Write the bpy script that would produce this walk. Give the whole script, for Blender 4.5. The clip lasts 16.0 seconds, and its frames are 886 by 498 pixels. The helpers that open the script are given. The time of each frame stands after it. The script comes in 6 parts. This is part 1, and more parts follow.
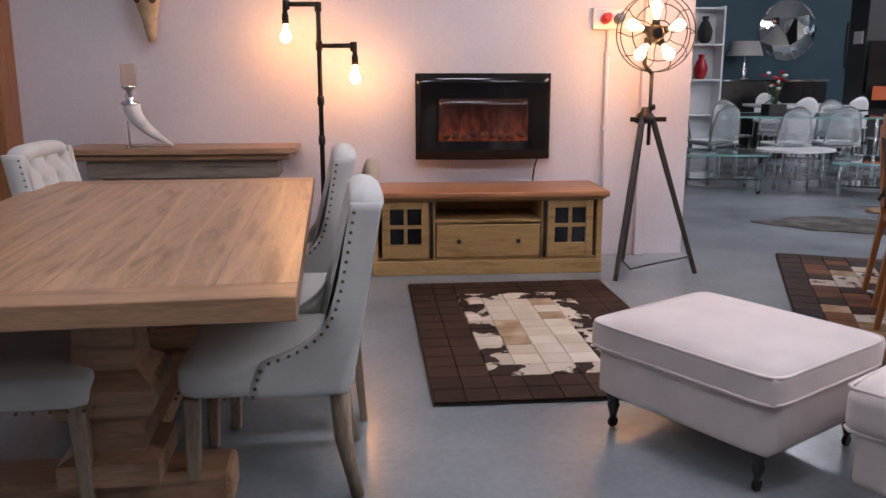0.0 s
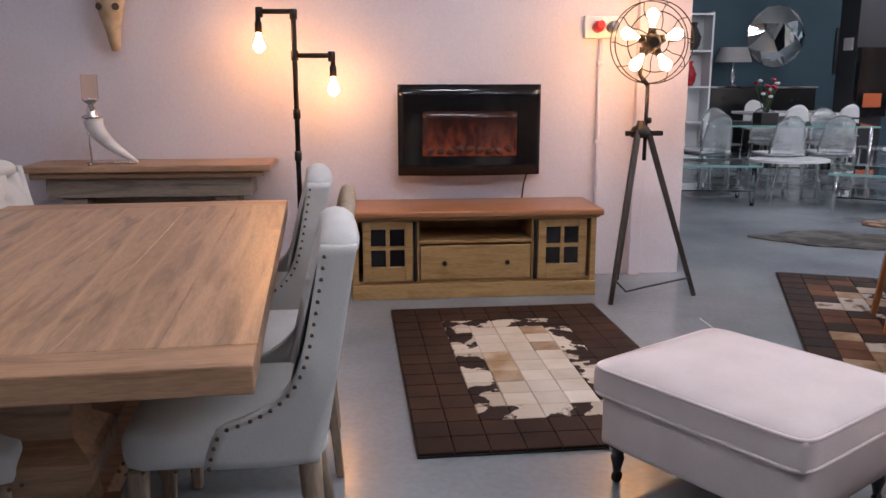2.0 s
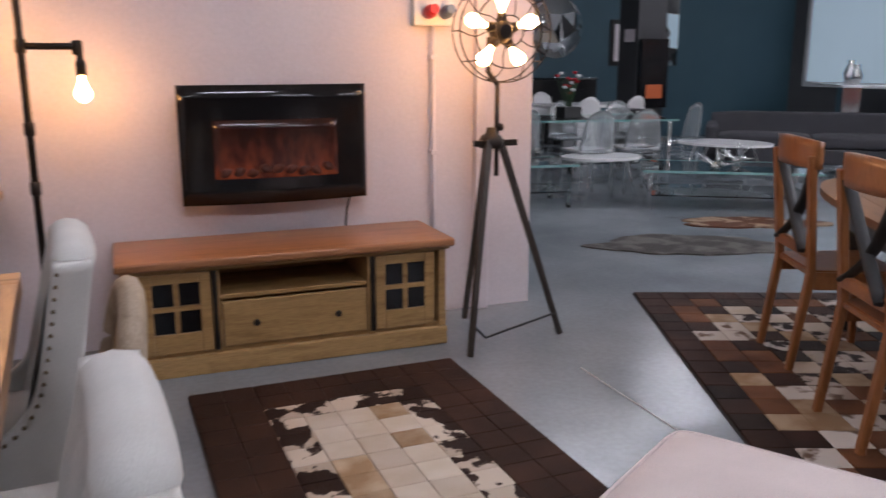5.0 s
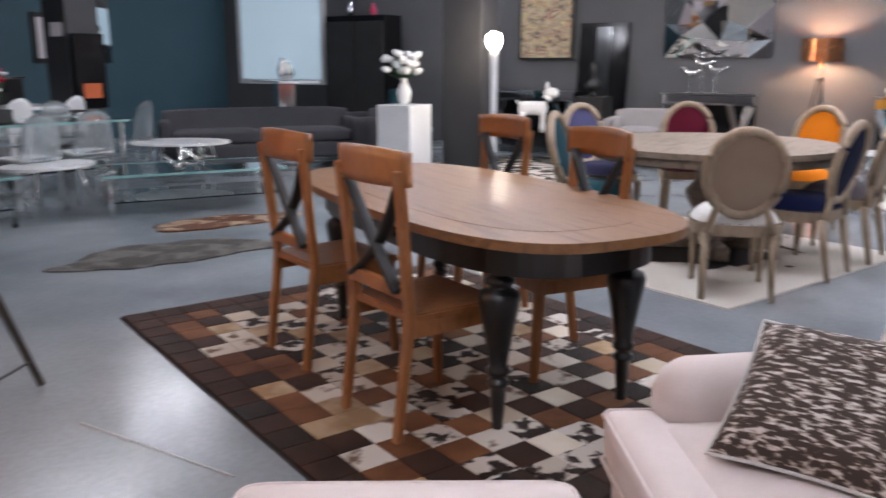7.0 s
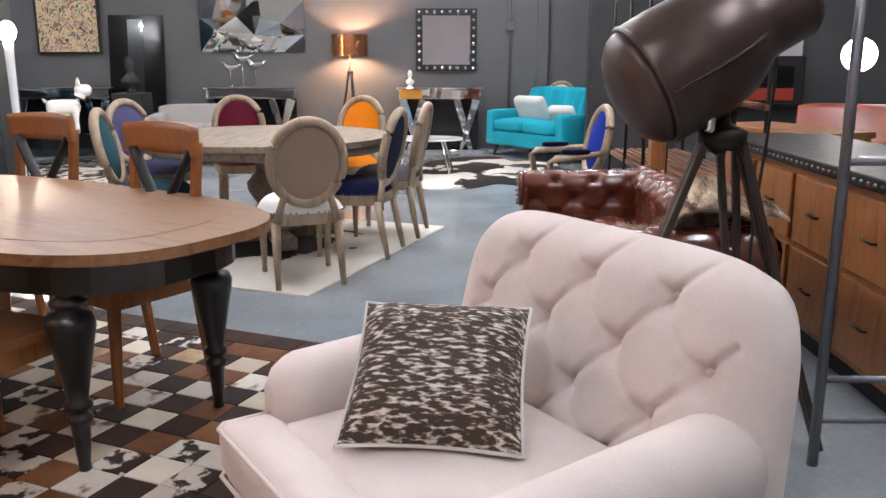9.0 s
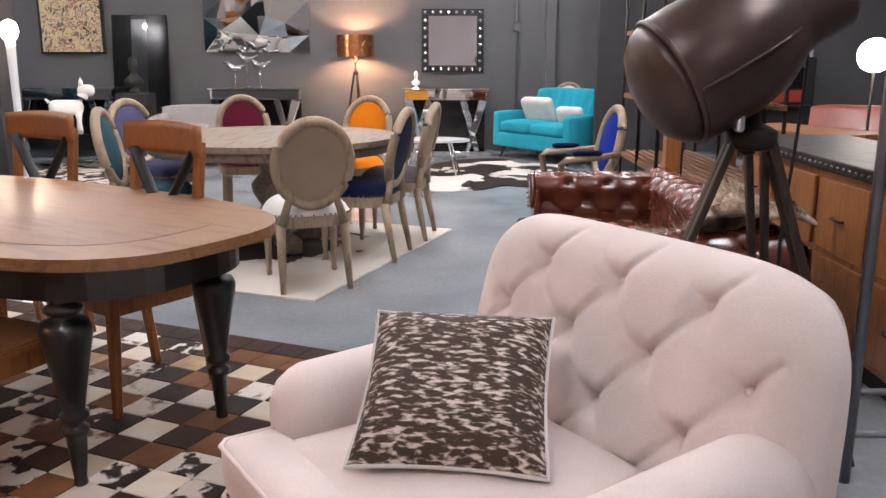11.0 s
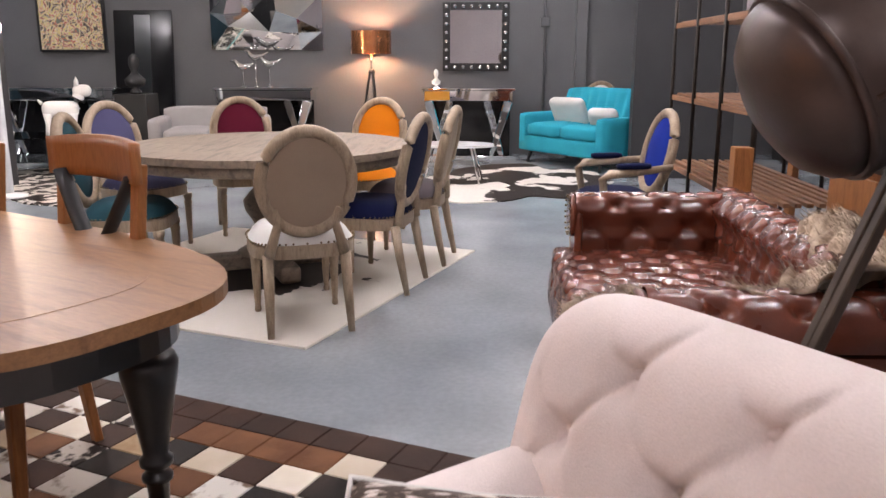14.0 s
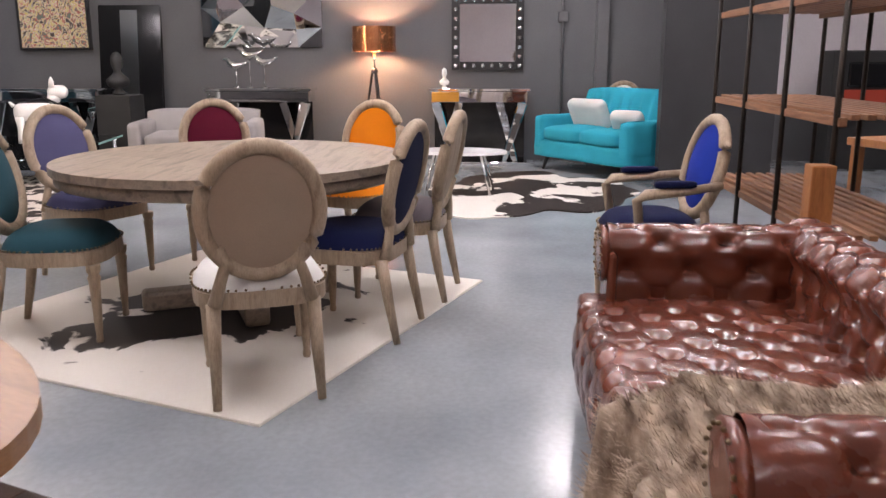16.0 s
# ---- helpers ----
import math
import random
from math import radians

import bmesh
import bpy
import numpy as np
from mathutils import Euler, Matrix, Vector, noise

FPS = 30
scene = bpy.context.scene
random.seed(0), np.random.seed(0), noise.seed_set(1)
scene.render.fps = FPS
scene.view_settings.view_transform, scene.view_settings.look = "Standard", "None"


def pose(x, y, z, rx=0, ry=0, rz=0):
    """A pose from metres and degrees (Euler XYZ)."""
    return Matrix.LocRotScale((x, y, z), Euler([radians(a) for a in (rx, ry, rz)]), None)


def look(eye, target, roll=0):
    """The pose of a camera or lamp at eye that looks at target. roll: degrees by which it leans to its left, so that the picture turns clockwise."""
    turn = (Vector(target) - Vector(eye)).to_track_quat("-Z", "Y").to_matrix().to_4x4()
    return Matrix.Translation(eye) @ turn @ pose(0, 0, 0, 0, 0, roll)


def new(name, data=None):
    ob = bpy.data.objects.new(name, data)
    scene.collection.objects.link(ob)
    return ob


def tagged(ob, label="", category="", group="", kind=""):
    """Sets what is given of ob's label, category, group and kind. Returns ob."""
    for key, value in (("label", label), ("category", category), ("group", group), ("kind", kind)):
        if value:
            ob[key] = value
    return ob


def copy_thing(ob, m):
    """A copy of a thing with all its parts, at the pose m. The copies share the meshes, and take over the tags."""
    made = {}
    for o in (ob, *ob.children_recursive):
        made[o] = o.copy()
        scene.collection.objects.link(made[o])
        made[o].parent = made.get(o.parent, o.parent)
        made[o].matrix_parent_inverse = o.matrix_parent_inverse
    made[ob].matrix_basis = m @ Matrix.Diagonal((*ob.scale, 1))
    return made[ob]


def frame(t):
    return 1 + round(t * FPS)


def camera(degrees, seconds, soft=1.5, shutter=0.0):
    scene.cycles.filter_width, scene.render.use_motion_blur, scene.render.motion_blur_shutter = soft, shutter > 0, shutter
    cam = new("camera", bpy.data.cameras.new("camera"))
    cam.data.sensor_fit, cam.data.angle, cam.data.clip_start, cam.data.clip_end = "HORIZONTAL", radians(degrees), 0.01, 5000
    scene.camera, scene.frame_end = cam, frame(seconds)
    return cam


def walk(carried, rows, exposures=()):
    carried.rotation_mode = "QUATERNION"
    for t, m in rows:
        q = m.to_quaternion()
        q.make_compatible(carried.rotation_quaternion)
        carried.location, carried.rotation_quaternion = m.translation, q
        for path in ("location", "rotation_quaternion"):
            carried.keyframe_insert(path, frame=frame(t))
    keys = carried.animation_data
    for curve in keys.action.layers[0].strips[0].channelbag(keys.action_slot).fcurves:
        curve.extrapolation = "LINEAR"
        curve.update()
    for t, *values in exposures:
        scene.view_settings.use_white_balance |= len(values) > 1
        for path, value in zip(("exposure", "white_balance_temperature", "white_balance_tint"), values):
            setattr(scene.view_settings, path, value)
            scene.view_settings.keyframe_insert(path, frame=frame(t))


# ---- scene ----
cam = camera(56.2, 16.0, shutter=0.5)
PATH = [
    (0, (0.281, 0.383, 1.303), (0.432, 2.331, 0.877), 0.0),
    (0.5, (0.297, 0.477, 1.317), (0.458, 2.424, 0.891), 0.0),
    (1, (0.308, 0.557, 1.324), (0.479, 2.505, 0.905), 0.0),
    (1.5, (0.31, 0.632, 1.334), (0.49, 2.58, 0.916), 0.0),
    (2, (0.307, 0.709, 1.345), (0.495, 2.656, 0.928), -0.0),
    (2.5, (0.286, 0.819, 1.331), (0.482, 2.766, 0.919), -0.0),
    (3, (0.262, 0.986, 1.335), (0.468, 2.932, 0.925), 0.0),
    (3.2, (0.233, 1.056, 1.332), (0.481, 2.998, 0.925), -0.0),
    (5.3, (0.254, 1.981, 1.379), (1.118, 3.728, 0.93), 0.0),
    (5.5, (0.236, 2.034, 1.366), (1.217, 3.719, 0.92), -0.0),
    (6, (0.299, 2.129, 1.351), (1.521, 3.649, 0.91), 0.0),
    (6.5, (0.349, 2.224, 1.351), (1.806, 3.521, 0.907), -0.0),
    (7, (0.385, 2.309, 1.336), (2.051, 3.324, 0.894), 0.0),
    (7.5, (0.435, 2.377, 1.326), (2.253, 3.083, 0.883), -0.0),
    (8, (0.454, 2.419, 1.319), (2.367, 2.796, 0.874), 0.0),
    (8.5, (0.482, 2.444, 1.299), (2.431, 2.528, 0.856), 0.0),
    (8.7, (0.482, 2.442, 1.309), (2.431, 2.46, 0.859), 0.0),
    (11, (0.606, 2.475, 1.288), (2.556, 2.502, 0.843), 0.1),
    (11.5, (0.695, 2.48, 1.288), (2.645, 2.516, 0.843), 0.0),
    (12, (0.8, 2.482, 1.288), (2.75, 2.529, 0.842), 0.0),
    (12.5, (0.934, 2.485, 1.288), (2.883, 2.541, 0.842), 0.0),
    (13, (1.082, 2.487, 1.289), (3.03, 2.551, 0.842), 0.0),
    (13.5, (1.251, 2.484, 1.282), (3.198, 2.557, 0.834), 0.0),
    (14, (1.43, 2.48, 1.279), (3.378, 2.56, 0.83), -0.0),
    (14.5, (1.629, 2.469, 1.267), (3.577, 2.557, 0.819), -0.0),
    (15, (1.835, 2.459, 1.253), (3.782, 2.553, 0.806), -0.0),
    (15.5, (2.056, 2.443, 1.253), (4.002, 2.545, 0.805), -0.1),
    (16, (2.295, 2.442, 1.256), (4.24, 2.557, 0.807), -0.1),
]
walk(cam, [(t, look(eye, target, roll)) for t, eye, target, roll in PATH],
     exposures=[(0.0, -0.25, 6250, 20), (3.0, -0.3, 6250, 20), (5.5, -0.6, 6250, 20), (6.5, -0.35, 6250, 20), (8.0, 0.1, 6450, 14), (8.7, 0.1, 6500, 14), (11.0, 0.07, 6850, 19), (14.0, 0.03, 6950, 22), (16.0, 0.0, 7000, 24)])


# ---- world and light ----
world = bpy.data.worlds.new("world")
scene.world = world
world.use_nodes = True
world.node_tree.nodes["Background"].inputs[0].default_value = (0.5, 0.55, 0.65, 1)
world.node_tree.nodes["Background"].inputs[1].default_value = 0.05


# ---- materials ----
def nodes_of(name):
    m = bpy.data.materials.new(name)
    m.use_nodes = True
    t = m.node_tree
    return m, t, t.nodes["Principled BSDF"]


def rgba(c):
    return (c[0], c[1], c[2], 1)


def noise_node(t, scale, detail=5, stretch=(1, 1, 1), coord="Object"):
    tc = t.nodes.new("ShaderNodeTexCoord")
    mp = t.nodes.new("ShaderNodeMapping")
    mp.inputs["Scale"].default_value = stretch
    n = t.nodes.new("ShaderNodeTexNoise")
    n.inputs["Scale"].default_value = scale
    n.inputs["Detail"].default_value = detail
    t.links.new(tc.outputs[coord], mp.inputs["Vector"])
    t.links.new(mp.outputs["Vector"], n.inputs["Vector"])
    return n


def ramp(t, source, stops):
    r = t.nodes.new("ShaderNodeValToRGB")
    e = r.color_ramp.elements
    while len(e) < len(stops):
        e.new(0.5)
    for el, (p, c) in zip(e, stops):
        el.position, el.color = p, rgba(c)
    t.links.new(source, r.inputs["Fac"])
    return r


def mix(t, fac, a, b, blend="MIX"):
    m = t.nodes.new("ShaderNodeMix")
    m.data_type, m.blend_type = "RGBA", blend
    for sock, v in ((m.inputs[0], fac), (m.inputs[6], a), (m.inputs[7], b)):
        if isinstance(v, (int, float)):
            sock.default_value = v
        elif isinstance(v, tuple):
            sock.default_value = rgba(v)
        else:
            t.links.new(v, sock)
    return m.outputs[2]


def bump(t, p, height, strength, distance=0.01):
    b = t.nodes.new("ShaderNodeBump")
    b.inputs["Strength"].default_value, b.inputs["Distance"].default_value = strength, distance
    t.links.new(height, b.inputs["Height"])
    t.links.new(b.outputs["Normal"], p.inputs["Normal"])


def surface(name, a, b, scale=6, rough=0.5, metal=0.0, grain=120, grain_bump=0.1, spread=0.08, stretch=(1, 1, 1), coat=0.0, sheen=0.0, random_tint=0.0):
    """Two colours mixed by broad noise, fine grain relief and uneven gloss."""
    m, t, p = nodes_of(name)
    n = noise_node(t, scale, 6, stretch)
    col = ramp(t, n.outputs["Fac"], [(0.3, a), (0.7, b)]).outputs["Color"]
    fine = noise_node(t, grain, 3, stretch)
    dark = ramp(t, fine.outputs["Fac"], [(0.25, (0.9, 0.9, 0.9)), (0.75, (1, 1, 1))])
    col = mix(t, 1.0, col, dark.outputs["Color"], "MULTIPLY")
    if random_tint:
        oi = t.nodes.new("ShaderNodeObjectInfo")
        tint = ramp(t, oi.outputs["Random"], [(0, (1 - random_tint,) * 3), (1, (1, 1, 1))])
        col = mix(t, 1.0, col, tint.outputs["Color"], "MULTIPLY")
    t.links.new(col, p.inputs["Base Color"])
    mr = t.nodes.new("ShaderNodeMapRange")
    mr.inputs["To Min"].default_value, mr.inputs["To Max"].default_value = max(0.02, rough - spread), rough + spread
    t.links.new(n.outputs["Fac"], mr.inputs["Value"])
    t.links.new(mr.outputs["Result"], p.inputs["Roughness"])
    p.inputs["Metallic"].default_value = metal
    p.inputs["Coat Weight"].default_value = coat
    p.inputs["Coat Roughness"].default_value = 0.12
    p.inputs["Sheen Weight"].default_value = sheen
    p.inputs["Specular IOR Level"].default_value = 0.12 if rough > 0.8 else 0.5
    bump(t, p, fine.outputs["Fac"], grain_bump, 0.004)
    return m


def wood(name, dark, light, along=(1, 12, 12), scale=2.2, rough=0.4, coat=0.1, figure=0.0):
    """Streaked grain along one axis, with finer pores and knots."""
    m, t, p = nodes_of(name)
    n = noise_node(t, scale, 8, along)
    n.inputs["Distortion"].default_value = 0.6
    col = ramp(t, n.outputs["Fac"], [(0.3, dark), (0.52, light), (0.75, tuple(0.8 * c for c in light))]).outputs["Color"]
    pores = noise_node(t, scale * 9, 4, along)
    pr = ramp(t, pores.outputs["Fac"], [(0.35, (0.72, 0.7, 0.66)), (0.6, (1, 1, 1))])
    col = mix(t, 0.7, col, pr.outputs["Color"], "MULTIPLY")
    oi = t.nodes.new("ShaderNodeObjectInfo")
    if figure:
        tc = t.nodes.new("ShaderNodeTexCoord")
        mp = t.nodes.new("ShaderNodeMapping")
        mp.inputs["Scale"].default_value = tuple(0.12 * a for a in along)
        shift = t.nodes.new("ShaderNodeCombineXYZ")
        t.links.new(oi.outputs["Random"], shift.inputs[1])
        t.links.new(shift.outputs[0], mp.inputs["Location"])
        arch = t.nodes.new("ShaderNodeTexWave")
        arch.wave_type, arch.bands_direction = "BANDS", "X"
        arch.inputs["Scale"].default_value, arch.inputs["Distortion"].default_value = 1.5, 15.0
        arch.inputs["Detail"].default_value, arch.inputs["Detail Scale"].default_value = 3.0, 0.7
        t.links.new(tc.outputs["Object"], mp.inputs["Vector"])
        t.links.new(mp.outputs["Vector"], arch.inputs["Vector"])
        line = ramp(t, arch.outputs["Fac"], [(0.0, (0, 0, 0)), (0.86, (0, 0, 0)), (0.98, (figure, figure, figure))])
        col = mix(t, line.outputs["Color"], col, tuple(min(1.0, 1.5 * c) for c in light))
    tint = ramp(t, oi.outputs["Random"], [(0, (0.86, 0.84, 0.82)), (1, (1, 1, 1))])
    col = mix(t, 1.0, col, tint.outputs["Color"], "MULTIPLY")
    t.links.new(col, p.inputs["Base Color"])
    p.inputs["Roughness"].default_value = rough
    p.inputs["Coat Weight"].default_value = coat
    p.inputs["Coat Roughness"].default_value = 0.25
    bump(t, p, pores.outputs["Fac"], 0.12, 0.003)
    return m


def fabric(name, c, weave=260, sheen=0.05, rough=0.9):
    sheen = 0.02 if sheen > 0.1 else sheen
    return surface(name, tuple(0.88 * v for v in c), c, 5, rough, 0, weave, 0.25, 0.05, sheen=sheen)


def glow(name, c, strength):
    m, t, p = nodes_of(name)
    p.inputs["Base Color"].default_value = rgba(c)
    p.inputs["Emission Color"].default_value = rgba(c)
    p.inputs["Emission Strength"].default_value = strength
    return m


def glass(name, c=(0.9, 0.97, 0.96), rough=0.02):
    m, t, p = nodes_of(name)
    p.inputs["Base Color"].default_value = rgba(c)
    p.inputs["Transmission Weight"].default_value = 1.0
    p.inputs["Roughness"].default_value = rough
    p.inputs["IOR"].default_value = 1.45
    return m


def patches(name, ground, spot, low, high, scale=3.0, rough=0.75):
    """Animal hide: one colour with hard-edged patches of another."""
    m, t, p = nodes_of(name)
    n = noise_node(t, scale, 6, coord="Object")
    n.inputs["Distortion"].default_value = 0.5
    r = ramp(t, n.outputs["Fac"], [(low, ground), (high, spot)])
    hair = noise_node(t, 150, 3, (1, 4, 1))
    hr = ramp(t, hair.outputs["Fac"], [(0.3, (0.78, 0.76, 0.74)), (0.7, (1, 1, 1))])
    t.links.new(mix(t, 1.0, r.outputs["Color"], hr.outputs["Color"], "MULTIPLY"), p.inputs["Base Color"])
    p.inputs["Roughness"].default_value = rough
    p.inputs["Specular IOR Level"].default_value = 0.2
    bump(t, p, hair.outputs["Fac"], 0.3, 0.004)
    return m


def hide_world(name, ground, spot, low, high, scale=5.0):
    """Hide pieces whose markings run on over their seams."""
    m, t, p = nodes_of(name)
    g = t.nodes.new("ShaderNodeNewGeometry")
    n = t.nodes.new("ShaderNodeTexNoise")
    n.inputs["Scale"].default_value, n.inputs["Detail"].default_value = scale, 6
    t.links.new(g.outputs["Position"], n.inputs["Vector"])
    r = ramp(t, n.outputs["Fac"], [(low, ground), (high, spot)])
    oi = t.nodes.new("ShaderNodeObjectInfo")
    tint = ramp(t, oi.outputs["Random"], [(0, (0.7, 0.66, 0.62)), (1, (1, 1, 1))])
    t.links.new(mix(t, 1.0, r.outputs["Color"], tint.outputs["Color"], "MULTIPLY"), p.inputs["Base Color"])
    hair = noise_node(t, 150, 3, (1, 4, 1))
    p.inputs["Roughness"].default_value = 0.7
    p.inputs["Specular IOR Level"].default_value = 0.2
    bump(t, p, hair.outputs["Fac"], 0.3, 0.004)
    return m


def concrete():
    m, t, p = nodes_of("polished_concrete")
    n = noise_node(t, 0.9, 8)
    col = ramp(t, n.outputs["Fac"], [(0.32, (0.17, 0.195, 0.215)), (0.68, (0.3, 0.325, 0.345))]).outputs["Color"]
    f = noise_node(t, 35, 6)
    col = mix(t, 0.5, col, ramp(t, f.outputs["Fac"], [(0.35, (0.8, 0.8, 0.8)), (0.65, (1, 1, 1))]).outputs["Color"], "MULTIPLY")
    t.links.new(col, p.inputs["Base Color"])
    r = ramp(t, noise_node(t, 3, 5).outputs["Fac"], [(0.3, (0.16,) * 3), (0.7, (0.27,) * 3)])
    t.links.new(r.outputs["Color"], p.inputs["Roughness"])
    p.inputs["Specular IOR Level"].default_value = 0.5
    bump(t, p, noise_node(t, 60, 4).outputs["Fac"], 0.12, 0.004)
    return m


M_FLOOR = concrete()
M_WHITE = surface("white_wall_paint", (0.66, 0.6, 0.63), (0.72, 0.66, 0.68), 1.5, 0.75, 0, 60, 0.04)
M_GREY = surface("charcoal_wall_paint", (0.085, 0.085, 0.092), (0.11, 0.11, 0.115), 1.2, 0.6, 0, 50, 0.12)
M_DARK = surface("black_wall_paint", (0.02, 0.02, 0.023), (0.032, 0.032, 0.035), 2, 0.6, 0, 50, 0.1)
M_TEAL = surface("slate_teal_wall_paint", (0.035, 0.085, 0.115), (0.045, 0.1, 0.13), 1.2, 0.6, 0, 50, 0.1)
M_CEIL = surface("ceiling_paint", (0.5, 0.5, 0.5), (0.56, 0.56, 0.56), 1, 0.8)
M_OAK = wood("pale_oak", (0.24, 0.13, 0.07), (0.47, 0.275, 0.155), (1.5, 14, 14), 1.6, 0.42)
M_OAK_Y = wood("pale_oak_lengthwise", (0.25, 0.14, 0.075), (0.48, 0.285, 0.165), (14, 1.5, 14), 1.6, 0.38, 0.1, 0.3)
M_PINE = wood("waxed_pine", (0.3, 0.16, 0.055), (0.47, 0.28, 0.11), (1.2, 10, 10), 2.0, 0.42)
M_PINE_TOP = wood("honey_pine_top", (0.3, 0.12, 0.045), (0.46, 0.2, 0.085), (1.2, 12, 12), 2.0, 0.33)
M_HONEY = wood("honey_oak", (0.24, 0.085, 0.025), (0.38, 0.15, 0.05), (10, 10, 1.5), 2.4, 0.35)
M_OAKTOP = wood("oak_veneer", (0.18, 0.08, 0.032), (0.29, 0.14, 0.058), (1.2, 9, 9), 2.5, 0.43, 0.06)
M_GREYOAK = wood("weathered_oak", (0.15, 0.115, 0.09), (0.3, 0.235, 0.18), (1.3, 12, 12), 2.0, 0.5)
M_LIMED = wood("limed_oak", (0.25, 0.18, 0.12), (0.4, 0.305, 0.215), (9, 9, 1.5), 3.0, 0.55, 0)
M_BLACKWOOD = surface("black_lacquered_wood", (0.008, 0.008, 0.009), (0.014, 0.014, 0.015), 5, 0.3, 0, 90, 0.06, coat=0.4)
M_IRON = surface("dark_iron", (0.02, 0.017, 0.015), (0.045, 0.036, 0.03), 14, 0.45, 0.7, 90, 0.2)
M_STEEL = surface("grey_steel_pipe", (0.16, 0.16, 0.18), (0.24, 0.24, 0.26), 8, 0.4, 0.8)
M_CHROME = surface("chrome", (0.75, 0.75, 0.76), (0.85, 0.85, 0.85), 5, 0.1, 1.0, 80, 0.02, 0.04)
M_MIRROR = surface("silver_mirror", (0.82, 0.84, 0.85), (0.86, 0.88, 0.88), 3, 0.03, 1.0, 80, 0.0, 0.01)
M_CREAM = fabric("cream_linen", (0.66, 0.65, 0.62))
M_PINK = fabric("blush_linen", (0.75, 0.655, 0.625))
M_STUD = surface("antique_brass", (0.14, 0.1, 0.06), (0.22, 0.16, 0.09), 30, 0.35, 0.9)
M_BEIGE = fabric("taupe_linen", (0.36, 0.27, 0.2))
M_BLACK = surface("black_gloss_glass", (0.006, 0.006, 0.007), (0.01, 0.01, 0.011), 3, 0.12, 0, 60, 0.0, 0.03)
M_MATBLACK = surface("matt_black", (0.012, 0.012, 0.013), (0.02, 0.02, 0.02), 6, 0.6)
M_LEATHER = surface("oxblood_leather", (0.09, 0.02, 0.011), (0.17, 0.042, 0.021), 4, 0.26, 0, 180, 0.18, 0.08, coat=0.35)
M_BULB = glow("warm_bulb", (1.0, 0.48, 0.15), 135)
M_BULB_FAN = glow("fan_lamp_bulb", (1.0, 0.5, 0.16), 76)
M_TUBE = glow("ceiling_tube", (0.92, 0.96, 1.0), 90)
M_CLEAR = glass("clear_acrylic")
M_EDGE = surface("green_glass_edge", (0.16, 0.36, 0.35), (0.3, 0.5, 0.48), 6, 0.12, 0, 60, 0.0)
M_ACRYLIC = glass("pale_acrylic", (0.93, 0.98, 1.0), 0.12)
M_ACRYLIC.node_tree.nodes["Principled BSDF"].inputs["Transmission Weight"].default_value = 0.86
M_WHITE_GLOSS = surface("white_lacquer", (0.75, 0.76, 0.77), (0.8, 0.8, 0.8), 4, 0.2, 0, 60, 0.0)


# ---- mesh tools ----
def part(name, bm, material, parent=None, label=""):
    me = bpy.data.meshes.new(name)
    bmesh.ops.recalc_face_normals(bm, faces=bm.faces)
    bm.to_mesh(me)
    bm.free()
    me.materials.append(material)
    ob = new(name, me)
    ob.parent = parent
    if label:
        tagged(ob, label)
    return ob


def thing(name, at, label, category, group="", kind=""):
    ob = new(name)
    ob.empty_display_size = 0.1
    ob.matrix_basis = at
    return tagged(ob, label, category, group, kind)


def solid(name, bm, material, at, label, category, group="", kind=""):
    ob = part(name, bm, material)
    ob.matrix_basis = at
    return tagged(ob, label, category, group, kind)


def box(x0, x1, y0, y1, z0, z1, r=0.0, seg=2, bm=None):
    bm2 = bmesh.new()
    bmesh.ops.create_cube(bm2, size=1)
    for v in bm2.verts:
        v.co = Vector((x0 + (v.co.x + 0.5) * (x1 - x0), y0 + (v.co.y + 0.5) * (y1 - y0), z0 + (v.co.z + 0.5) * (z1 - z0)))
    if r:
        bmesh.ops.bevel(bm2, geom=bm2.edges[:], offset=r, segments=seg, profile=0.5, affect="EDGES")
    if seg > 2:
        for f in bm2.faces:
            f.smooth = True
    return join(bm, bm2) if bm else bm2


def join(a, b):
    me = bpy.data.meshes.new("tmp")
    b.to_mesh(me)
    b.free()
    a.from_mesh(me)
    bpy.data.meshes.remove(me)
    return a


def turned(bm, m):
    bmesh.ops.transform(bm, matrix=m, verts=bm.verts)
    return bm


def lathe(profile, seg=20, squash=1.0):
    """A turned solid from (radius, height) pairs."""
    bm = bmesh.new()
    rings = [[bm.verts.new((r * math.cos(2 * math.pi * i / seg), squash * r * math.sin(2 * math.pi * i / seg), z)) for i in range(seg)] for r, z in profile]
    for a, b in zip(rings, rings[1:]):
        for i in range(seg):
            bm.faces.new((a[i], a[(i + 1) % seg], b[(i + 1) % seg], b[i])).smooth = True
    for ring in (rings[0], rings[-1]):
        bm.faces.new(ring)
    return bm


